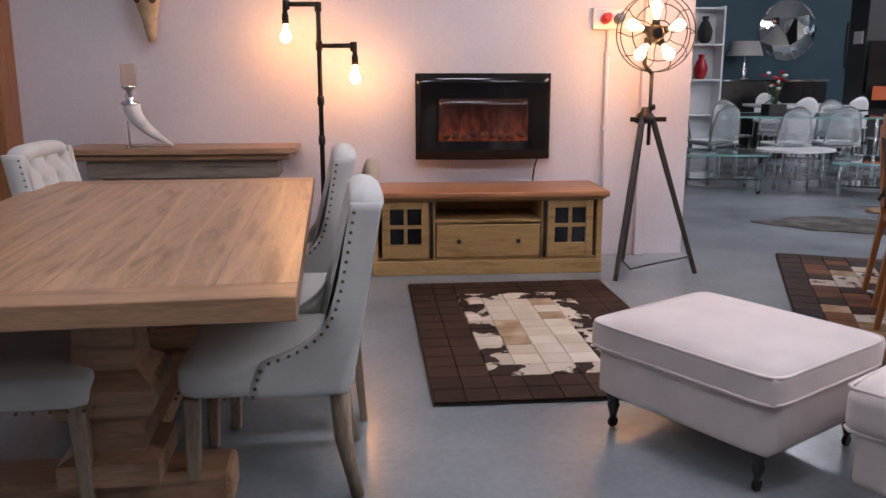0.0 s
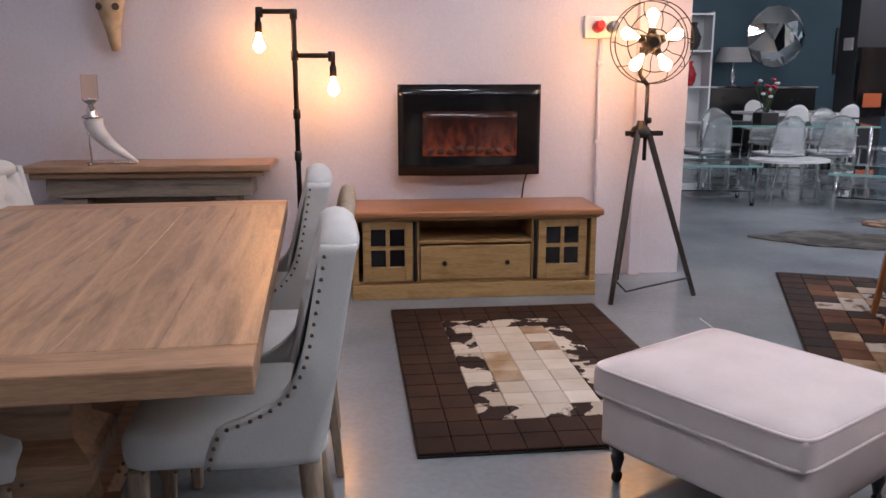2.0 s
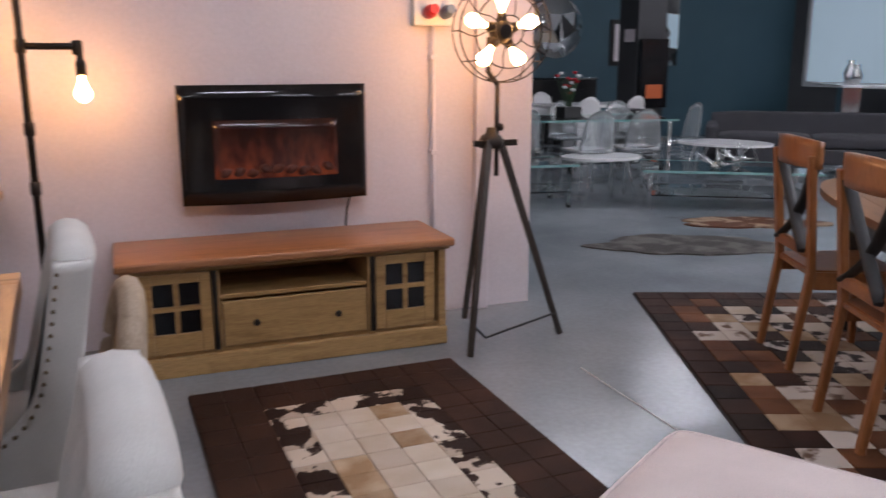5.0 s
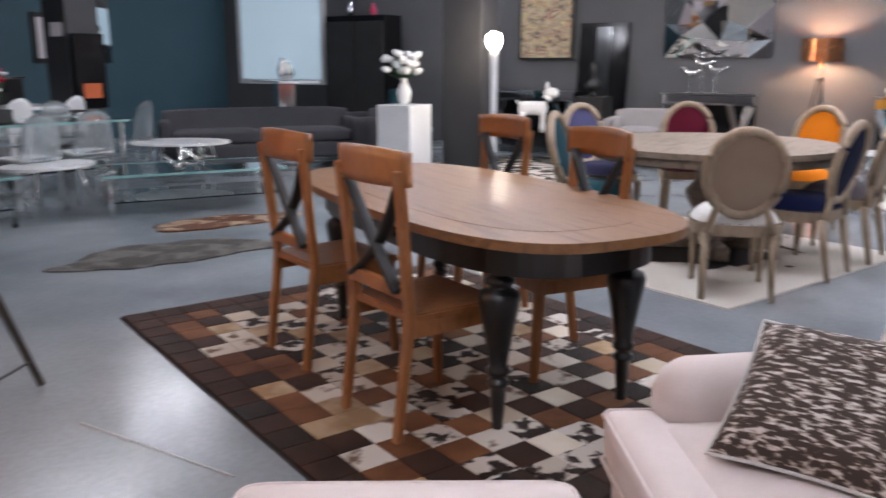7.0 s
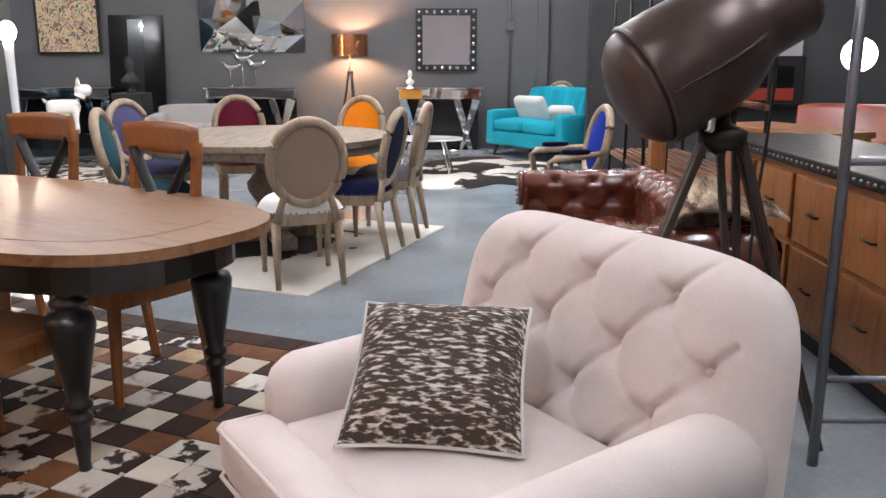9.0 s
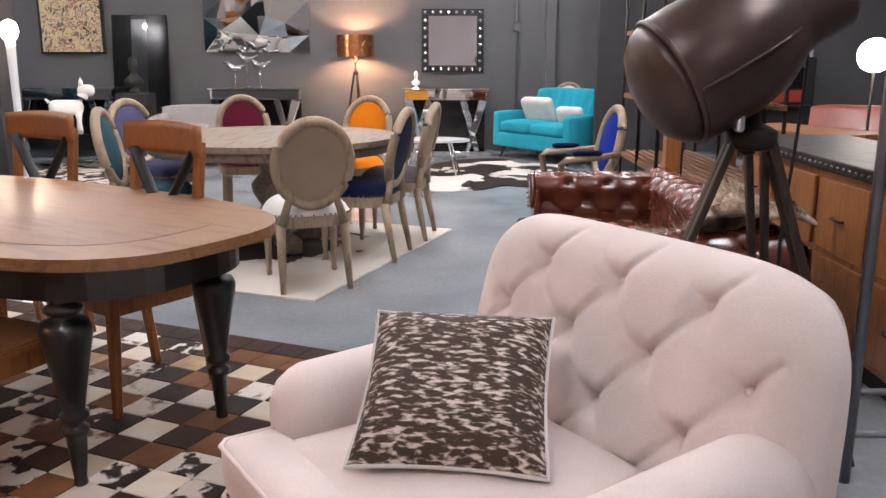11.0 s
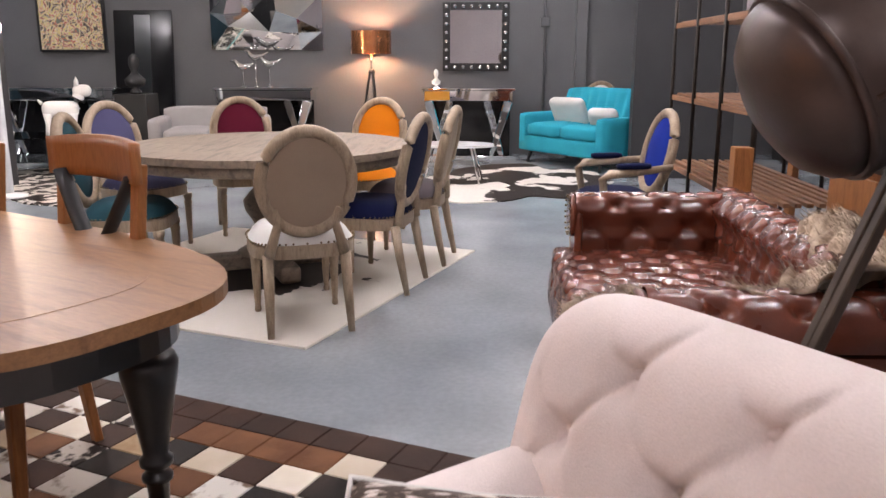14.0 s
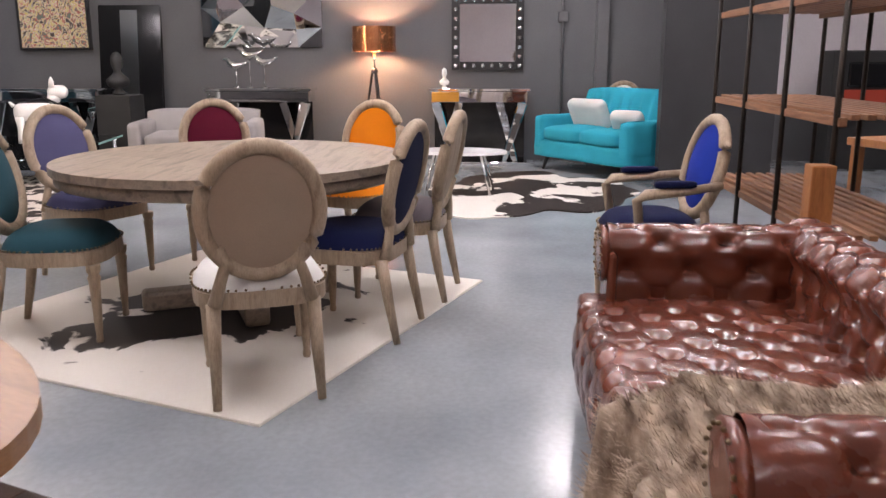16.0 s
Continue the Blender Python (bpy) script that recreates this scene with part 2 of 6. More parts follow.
def tube(points, radius, seg=10, closed=False, flat=1.0):
    """A pipe along points; radius a number or one a point."""
    bm = bmesh.new()
    pts = [Vector(p) for p in points]
    n = len(pts)
    rings = []
    for i, p in enumerate(pts):
        a = pts[i - 1] if (i or closed) else p
        b = pts[(i + 1) % n] if (i < n - 1 or closed) else p
        d = (b - a).normalized()
        up = Vector((0, 0, 1)) if abs(d.z) < 0.9 else Vector((1, 0, 0))
        s = d.cross(up).normalized()
        u = s.cross(d)
        r = radius[i] if isinstance(radius, (list, tuple)) else radius
        rings.append([bm.verts.new(p + r * (math.cos(2 * math.pi * k / seg) * s + flat * math.sin(2 * math.pi * k / seg) * u)) for k in range(seg)])
    pairs = list(zip(rings, rings[1:])) + ([(rings[-1], rings[0])] if closed else [])
    for a, b in pairs:
        for k in range(seg):
            bm.faces.new((a[k], a[(k + 1) % seg], b[(k + 1) % seg], b[k])).smooth = True
    if not closed:
        bm.faces.new(rings[0])
        bm.faces.new(rings[-1])
    return bm


def bar(a, b, w, d=None, taper=1.0):
    """A square-sectioned stick from a to b."""
    a, b = Vector(a), Vector(b)
    d = d or w
    bm = bmesh.new()
    ax = (b - a).normalized()
    s = ax.cross(Vector((0, 1, 0)) if abs(ax.y) < 0.9 else Vector((1, 0, 0))).normalized()
    u = s.cross(ax)
    rings = [[bm.verts.new(p + k * (i * w / 2 * s + j * d / 2 * u)) for i, j in ((-1, -1), (1, -1), (1, 1), (-1, 1))] for p, k in ((a, 1), (b, taper))]
    for i in range(4):
        bm.faces.new((rings[0][i], rings[0][(i + 1) % 4], rings[1][(i + 1) % 4], rings[1][i]))
    bm.faces.new(rings[0])
    bm.faces.new(rings[1])
    bmesh.ops.bevel(bm, geom=bm.edges[:], offset=min(w, d) * 0.12, segments=1, affect="EDGES")
    return bm


def plate(outline, z0, z1, r=0.0):
    """A slab with the given outline."""
    bm = bmesh.new()
    lo = [bm.verts.new((x, y, z0)) for x, y in outline]
    hi = [bm.verts.new((x, y, z1)) for x, y in outline]
    n = len(outline)
    for i in range(n):
        bm.faces.new((lo[i], lo[(i + 1) % n], hi[(i + 1) % n], hi[i]))
    bm.faces.new(lo)
    top = bm.faces.new(hi)
    if r:
        bmesh.ops.bevel(bm, geom=[e for e in top.edges], offset=r, segments=2, affect="EDGES")
    return bm


def ellipse(a, b, n=40, power=2.0):
    out = []
    for i in range(n):
        c, s = math.cos(2 * math.pi * i / n), math.sin(2 * math.pi * i / n)
        out.append((a * math.copysign(abs(c) ** (2 / power), c), b * math.copysign(abs(s) ** (2 / power), s)))
    return out


def sheet(f, nu, nv, close_u=False, caps=False):
    """A smooth surface f(u, v) over the unit square."""
    bm = bmesh.new()
    cu = nu if close_u else nu + 1
    rows = [[bm.verts.new(f(i / nu, j / nv)) for i in range(cu)] for j in range(nv + 1)]
    for a, b in zip(rows, rows[1:]):
        for i in range(nu):
            k = (i + 1) % cu
            bm.faces.new((a[i], a[k], b[k], b[i])).smooth = True
    if caps:
        bm.faces.new(rows[0])
        bm.faces.new(rows[-1])
    return bm


def cushion(sx, sy, sz, edge=0.35, n=22, sag=0.0):
    """A stuffed box, centred, with soft corners and crowned faces."""
    bm = bmesh.new()
    bmesh.ops.create_cube(bm, size=2)
    bmesh.ops.subdivide_edges(bm, edges=bm.edges[:], cuts=max(6, n // 2), use_grid_fill=True)
    r = edge * min(sx, sy, sz)
    for v in bm.verts:
        p = Vector((v.co.x * sx / 2, v.co.y * sy / 2, v.co.z * sz / 2))
        core = Vector((max(-sx / 2 + r, min(sx / 2 - r, p.x)), max(-sy / 2 + r, min(sy / 2 - r, p.y)), max(-sz / 2 + r, min(sz / 2 - r, p.z))))
        q = p - core
        if q.length > 1e-6:
            p = core + q.normalized() * min(r, q.length)
        p.z += (1 - v.co.x ** 2) * (1 - v.co.y ** 2) * sag * (1 if v.co.z > 0 else -0.3)
        v.co = p
    for f in bm.faces:
        f.smooth = True
    return bm


def tuft(a, b, sa, sb, deep, fold, other=None, width=0.07):
    """Depth of button tufting at a, b for a diamond lattice of spacing sa, sb."""
    u, v = a / sa, b / sb
    best = 9.0
    for du, dv in ((0, 0), (0.5, 0.5)):
        x = (u - du) - round(u - du)
        y = (v - dv) - round(v - dv)
        best = min(best, math.hypot(x, y))
    d1, d2 = u + v, u - v
    c1, c2 = abs(d1 - round(d1)), abs(d2 - round(d2))
    f1, f2 = fold * math.exp(-((c1 / width) ** 2)), (fold if other is None else other) * math.exp(-((c2 / width) ** 2))
    return -deep * math.exp(-((best / 0.13) ** 2)) - max(f1, f2)


def studs(points, r=0.006):
    bm = bmesh.new()
    for p in points:
        m = bmesh.ops.create_icosphere(bm, subdivisions=1, radius=r)
        bmesh.ops.translate(bm, vec=Vector(p), verts=m["verts"])
    for f in bm.faces:
        f.smooth = True
    return bm


# ---- the setting ----
solid("floor", box(-4.5, 13.0, -6, 15.2, -0.2, 0), M_FLOOR, pose(0, 0, 0), "polished blue-grey concrete showroom floor", "floor", kind="structure")
solid("ceiling", box(-4.5, 13.0, -6, 15.2, 3.6, 3.8), M_CEIL, pose(0, 0, 0), "plain painted showroom ceiling", "ceiling", kind="structure")
solid("wall_north", box(-4.3, 2.44, 6.08, 6.26, 0, 3.6), M_WHITE, pose(0, 0, 0), "white painted partition wall", "wall", kind="structure")
solid("wall_east", box(12.8, 13.0, -6, 15.2, 0, 3.6), M_GREY, pose(0, 0, 0), "charcoal painted far wall", "wall", kind="structure")
solid("wall_back", box(-4.5, 12.8, 15.0, 15.2, 0, 3.6), M_TEAL, pose(0, 0, 0), "dark slate-teal painted wall", "wall", kind="structure")
solid("wall_west", box(-4.5, -4.3, -6, 15.0, 0, 3.6), M_WHITE, pose(0, 0, 0), "white painted wall", "wall", kind="structure")
solid("wall_south", box(-4.3, 12.8, -6, -5.8, 0, 3.6), M_GREY, pose(0, 0, 0), "charcoal painted wall", "wall", kind="structure")
solid("partition_wall", box(10.5, 10.66, -0.26, 0.82, 0, 3.6), M_DARK, pose(0, 0, 0), "black painted partition", "wall", kind="structure")
solid("pillar_1", box(9.3, 9.75, 7.2, 7.75, 0, 3.6, 0.01), M_DARK, pose(0, 0, 0), "dark painted square pillar", "pillar", kind="structure")
solid("pillar_2", box(7.5, 8.0, 12.5, 13.0, 0, 3.6, 0.01), M_DARK, pose(0, 0, 0), "dark brown painted square pillar", "pillar", kind="structure")
solid("trim", box(12.68, 12.8, 1.05, 1.2, 0, 3.6, 0.01), M_GREY, pose(0, 0, 0), "charcoal boxed wall rib", "trim", kind="structure")


def ceiling_light(x, y, along_y=False):
    lamp = thing("ceiling_light", pose(x, y, 3.6, 0, 0, 90 if along_y else 0), "white fluorescent batten placed out of view on the ceiling as room light", "ceiling light", "ceiling battens")
    part("housing", box(-0.75, 0.75, -0.07, 0.07, -0.06, 0, 0.01), M_WHITE_GLOSS, lamp)
    part("diffuser", box(-0.72, 0.72, -0.05, 0.05, -0.1, -0.062, 0.01), M_TUBE, lamp, "glowing white tube")


# Battens (11.4, 4.4) to (8.6, 0.9) are unseen extras that brighten the far area.
for lx, ly in ((0.8, 3.6), (-1.6, 1.0), (2.6, 0.6), (5.6, 1.0), (5.6, 4.6), (8.8, 3.2), (8.6, 6.4), (5.0, 9.5), (8.0, 11.5), (11.2, 9.5), (9.2, -2.0), (11.4, 4.4), (11.4, 1.6), (7.2, 2.4), (8.6, 0.9), (4.7, 4.0)):
    ceiling_light(lx, ly)
solid("floor_joint", box(2.158, 2.163, 4.2, 5.0, 0.0, 0.0035), M_CEIL, pose(0, 0, 0), "pale filled joint line in the concrete floor", "floor joint", kind="structure")


# ---- white corner: wall things ----
def fireplace():
    t = thing("wall_fireplace", pose(0.985, 6.08, 0.985), "black curved glass electric fireplace with glowing embers on the wall", "fireplace")

    def front(u, v):
        return Vector(((u - 0.5) * 0.91, -0.1 - 0.05 * (1 - (2 * u - 1) ** 2), (v - 0.5) * 0.57))
    bm = sheet(front, 24, 8)
    r = bmesh.ops.extrude_face_region(bm, geom=bm.faces[:])
    for v in [g for g in r["geom"] if isinstance(g, bmesh.types.BMVert)]:
        v.co.y += 0.012
    part("glass_front", bm, M_BLACK, t)
    part("casing", box(-0.36, 0.36, -0.1, 0, -0.22, 0.22, 0.01), M_MATBLACK, t)
    m, nt, p = nodes_of("firebox_glow")
    n = noise_node(nt, 12, 5, (1.6, 1, 0.7))
    g = nt.nodes.new("ShaderNodeTexCoord")
    sep = nt.nodes.new("ShaderNodeSeparateXYZ")
    nt.links.new(g.outputs["Object"], sep.inputs[0])
    flame = ramp(nt, n.outputs["Fac"], [(0.4, (0.1, 0.02, 0.014)), (0.75, (0.55, 0.11, 0.04))])
    mr = nt.nodes.new("ShaderNodeMapRange")
    mr.inputs["From Min"].default_value, mr.inputs["From Max"].default_value = -0.15, 0.06
    mr.inputs["To Min"].default_value, mr.inputs["To Max"].default_value = 1.0, 0.1
    nt.links.new(sep.outputs["Z"], mr.inputs["Value"])
    nt.links.new(mix(nt, 1.0, flame.outputs["Color"], mr.outputs["Result"], "MULTIPLY"), p.inputs["Emission Color"])
    p.inputs["Emission Strength"].default_value = 0.4
    p.inputs["Base Color"].default_value = (0.02, 0.008, 0.006, 1)
    p.inputs["Roughness"].default_value = 0.2

    def pane(u, v):
        x = (u - 0.5) * 0.6
        return Vector((x, -0.104 - 0.05 * (1 - (2 * x / 0.91) ** 2), -0.16 + v * 0.28))
    bm = sheet(pane, 16, 6)
    r = bmesh.ops.extrude_face_region(bm, geom=bm.faces[:])
    for v in [g2 for g2 in r["geom"] if isinstance(g2, bmesh.types.BMVert)]:
        v.co.y += 0.003
    part("fire_window", bm, m, t, "red glowing flame window")
    coal = surface("coal", (0.03, 0.01, 0.008), (0.12, 0.03, 0.015), 20, 0.8)
    rnd = random.Random(4)
    for i in range(9):
        x = -0.25 + 0.062 * i
        b = lathe([(0.006, -0.022), (0.03, -0.012), (0.034, 0.0), (0.018, 0.016), (0.003, 0.022)], 7, 0.5)
        turned(b, pose(x, -0.152 + 0.05 * (2 * x / 0.91) ** 2, -0.125 + rnd.uniform(-0.01, 0.015), 0, rnd.uniform(-40, 40), 0))
        part("coal", b, coal, t)
    part("cord", tube([(0.38, -0.02, -0.2), (0.385, -0.03, -0.3), (0.37, -0.02, -0.36), (0.36, -0.02, -0.46)], 0.005, 6), M_MATBLACK, t)


def tv_cabinet():
    t = thing("media_cabinet", pose(0.975, 5.8, 0), "waxed pine media cabinet with glazed doors against the wall", "cabinet")
    w = 0.745
    part("plinth", box(-w, w, -0.25, 0.22, 0, 0.09, 0.006), M_PINE, t)
    part("back_panel", box(-w + 0.02, w - 0.02, 0.19, 0.21, 0.09, 0.49), M_PINE, t)
    for s in (-1, 1):
        part("side_panel", box(s * (w - 0.02) - 0.018, s * (w - 0.02) + 0.018, -0.23, 0.19, 0.09, 0.49, 0.004), M_PINE, t)
        part("divider", box(s * 0.36 - 0.018, s * 0.36 + 0.018, -0.235, 0.19, 0.09, 0.49, 0.004), M_PINE, t, "")
    part("bottom_panel", box(-w + 0.04, w - 0.04, -0.22, 0.19, 0.09, 0.11), M_PINE, t)
    part("shelf", box(-0.34, 0.34, -0.22, 0.19, 0.335, 0.355, 0.003), M_PINE, t)
    part("top_rail", box(-w + 0.04, w - 0.04, -0.23, -0.2, 0.475, 0.498, 0.003), M_PINE, t)
    top = box(-w - 0.03, w + 0.03, -0.28, 0.24, 0.5, 0.54, 0.012, 3)
    part("top", top, M_PINE_TOP, t, "reddish honey pine top")
    part("cornice", box(-w - 0.012, w + 0.012, -0.255, 0.225, 0.485, 0.501, 0.006), M_PINE, t)
    d = part("drawer", box(-0.335, 0.335, -0.238, -0.215, 0.115, 0.325, 0.005), M_PINE, t)
    for s in (-1, 1):
        part("knob", turned(lathe([(0.008, 0), (0.008, 0.012), (0.016, 0.02), (0.013, 0.028)], 10), pose(s * 0.19, -0.238, 0.22, 90)), M_IRON, d)
    for s in (-1, 1):
        c = s * 0.53
        door = part("door", join(join(box(c - 0.15, c - 0.1, -0.24, -0.215, 0.11, 0.475, 0.004), box(c + 0.1, c + 0.15, -0.24, -0.215, 0.11, 0.475, 0.004)),
                                 join(box(c - 0.1, c + 0.1, -0.239, -0.216, 0.11, 0.2, 0.003), box(c - 0.1, c + 0.1, -0.239, -0.216, 0.43, 0.475, 0.003))), M_PINE, t)
        part("glazing_bar", box(c - 0.011, c + 0.011, -0.237, -0.219, 0.2, 0.43), M_PINE, door)
        part("glazing_bar", box(c - 0.1, c + 0.1, -0.236, -0.22, 0.304, 0.326), M_PINE, door)
        for px in (c - 0.056, c + 0.056):
            for pz in (0.252, 0.378):
                part("pane", box(px - 0.044, px + 0.044, -0.229, -0.226, pz - 0.05, pz + 0.05), M_BLACK, door, "dark glass pane")
        part("hinge_post", turned(lathe([(0.012, 0.11), (0.014, 0.13), (0.01, 0.28), (0.014, 0.45), (0.012, 0.475)], 8), pose(c - s * 0.165, -0.238, 0)), M_IRON, t, "dark iron corner strap")
    return t


def console():
    t = thing("console_table", pose(-0.94, 5.86, 0), "narrow weathered oak console by the wall, base toned dark for shadow", "console table")
    part("top", box(-0.72, 0.7, -0.2, 0.2, 0.775, 0.812, 0.006), M_OAK, t)
    part("moulding", box(-0.68, 0.66, -0.17, 0.18, 0.735, 0.775, 0.012), M_OAK, t)
    # Greyer oak below the moulding carries the shadow under the top.
    part("apron", box(-0.6, 0.58, -0.13, 0.15, 0.62, 0.735, 0.004), M_GREYOAK, t)
    for s in (-0.45, 0.43):
        part("leg", box(s - 0.07, s + 0.07, -0.11, 0.12, 0.06, 0.62, 0.008), M_GREYOAK, t)
    part("base", box(-0.62, 0.6, -0.15, 0.16, 0, 0.06, 0.008), M_GREYOAK, t)
    part("back_panel", box(-0.38, 0.36, 0.05, 0.07, 0.06, 0.62), M_GREYOAK, t)


def horn_lamp():
    t = thing("horn_candle_holder", pose(-1.17, 5.74, 0.812), "white horn hurricane holder on a chrome stand on the console", "candle holder")
    white = surface("white_horn", (0.6, 0.56, 0.52), (0.78, 0.75, 0.72), 9, 0.3)
    part("base_rod", tube([(-0.13, 0, 0.012), (0.15, 0.0, 0.012)], 0.008, 8), M_CHROME, t)
    part("base_rod", tube([(-0.1, -0.06, 0.008), (-0.1, 0.06, 0.008)], 0.007, 8), M_CHROME, t)
    part("stand_rod", tube([(-0.1, 0, 0.012), (-0.11, 0, 0.27)], 0.006, 8), M_CHROME, t)
    pts, rr = [], []
    for i in range(14):
        k = i / 13
        pts.append((-0.075 + 0.24 * k ** 1.6, 0, 0.265 - 0.25 * k ** 0.85))
        rr.append(0.05 * (1 - k) ** 0.7 + 0.005)
    part("horn", tube(pts, rr, 14), white, t)
    part("collar", turned(lathe([(0.055, 0), (0.06, 0.012), (0.02, 0.03), (0.03, 0.05), (0.016, 0.08), (0.045, 0.1), (0.05, 0.115)], 16), pose(-0.08, 0, 0.27)), M_CHROME, t)
    amber = glass("smoked_amber_glass", (0.9, 0.75, 0.6))
    part("glass_chimney", sheet(lambda u, v: Vector((-0.08 + 0.046 * math.cos(u * 6.2832), 0.046 * math.sin(u * 6.2832), 0.385 + 0.135 * v)), 20, 2, True), amber, t)


def skull():
    m = surface("bleached_bone", (0.42, 0.27, 0.14), (0.62, 0.47, 0.3), 12, 0.6, 0, 90, 0.3)
    t = thing("wall_trophy", pose(-1.16, 6.06, 1.47), "bone-coloured animal skull trophy hung on the wall", "wall trophy")
    pts = [(0, -0.05, 0), (0.003, -0.06, 0.05), (0, -0.07, 0.12), (0, -0.09, 0.22), (0, -0.08, 0.32), (0, -0.05, 0.4)]
    part("skull", tube(pts, [0.022, 0.036, 0.045, 0.072, 0.09, 0.05], 12), m, t)
    # No hollows are cut: dark discs paint the shade inside the eye sockets.
    dark = surface("bone_shadow", (0.05, 0.03, 0.02), (0.1, 0.06, 0.04), 12, 0.8)
    for s in (-1, 1):
        part("eye_socket", turned(lathe([(0.004, 0), (0.022, 0.004), (0.02, 0.01)], 10), pose(s * 0.045, -0.155, 0.25, 90, 0, s * 25)), dark, t)
        part("horn", tube([(s * 0.05, -0.05, 0.37), (s * 0.16, -0.05, 0.45), (s * 0.25, -0.06, 0.6)], [0.03, 0.022, 0.006], 10), m, t)


def sockets():
    t = thing("socket_box", pose(1.835, 6.08, 1.625), "white industrial socket box with red and blue plugs on the wall", "socket")
    part("backplate", box(-0.11, 0.11, -0.05, 0, -0.07, 0.07, 0.008), M_WHITE_GLOSS, t)
    red = surface("red_plastic", (0.6, 0.02, 0.02), (0.7, 0.03, 0.03), 5, 0.4)
    blue = surface("grey_blue_plastic", (0.1, 0.14, 0.2), (0.13, 0.18, 0.26), 5, 0.4)
    for x, mm in ((-0.03, red), (0.06, blue)):
        part("socket", turned(lathe([(0.032, 0), (0.034, 0.05), (0.026, 0.07), (0.024, 0.1)], 14), pose(x, -0.05, -0.005, 80)), mm, t)
    c = thing("conduit", pose(1.84, 6.062, 0), "white conduit pipe fixed to the wall", "pipe", kind="structure")
    part("pipe", tube([(0, 0, 0), (0, 0, 1.555)], 0.013, 8), M_WHITE, c)
    for z in (0.3, 0.9, 1.4):
        part("clip", box(-0.02, 0.02, -0.016, 0.017, z - 0.012, z + 0.012, 0.003), M_WHITE, c)
    solid("trim", box(2.08, 2.16, 6.03, 6.08, 0, 3.6, 0.006), M_WHITE, pose(0, 0, 0), "white vertical wall batten", "trim", kind="structure")


def bulb(parent, x, y, z, tilt=180, az=0, r=0.034, m=None):
    b = lathe([(0.012, 0), (0.014, 0.02), (0.6 * r, 0.04), (r, 0.07), (0.95 * r, 0.09), (0.5 * r, 0.108), (0.1 * r, 0.114)], 14)
    part("bulb", turned(b, pose(x, y, z, tilt, 0, az)), m or M_BULB, parent, "glowing filament bulb")


def pipe_lamp():
    t = thing("pipe_floor_lamp", pose(-0.08, 5.78, 0), "black iron pipe floor lamp with two bare bulbs", "floor lamp")
    part("base", lathe([(0.13, 0), (0.13, 0.02), (0.04, 0.03), (0.025, 0.06)], 20), M_IRON, t)
    part("pole", tube([(0, 0, 0.03), (0, 0, 1.67), (-0.015, 0, 1.69), (-0.19, 0, 1.69), (-0.203, 0, 1.675), (-0.203, 0, 1.6)], 0.0155, 10), M_IRON, t)
    part("arm", tube([(0, 0, 1.44), (0.2, 0, 1.44), (0.222, 0, 1.425), (0.222, 0, 1.35)], 0.015, 10), M_IRON, t)
    for x, z in ((-0.203, 1.6), (0.222, 1.35)):
        part("socket", turned(lathe([(0.021, -0.03), (0.021, 0.02), (0.017, 0.035)], 12), pose(x, 0, z)), M_IRON, t)
        bulb(t, x, 0, z - 0.03)
    for x, z in ((0, 1.675), (0, 1.44), (-0.195, 1.685), (0.215, 1.435), (0, 0.85), (0, 1.1)):
        part("fitting", turned(lathe([(0.017, -0.03), (0.022, -0.025), (0.022, 0.025), (0.017, 0.03)], 12), pose(x, 0, z)), M_IRON, t)


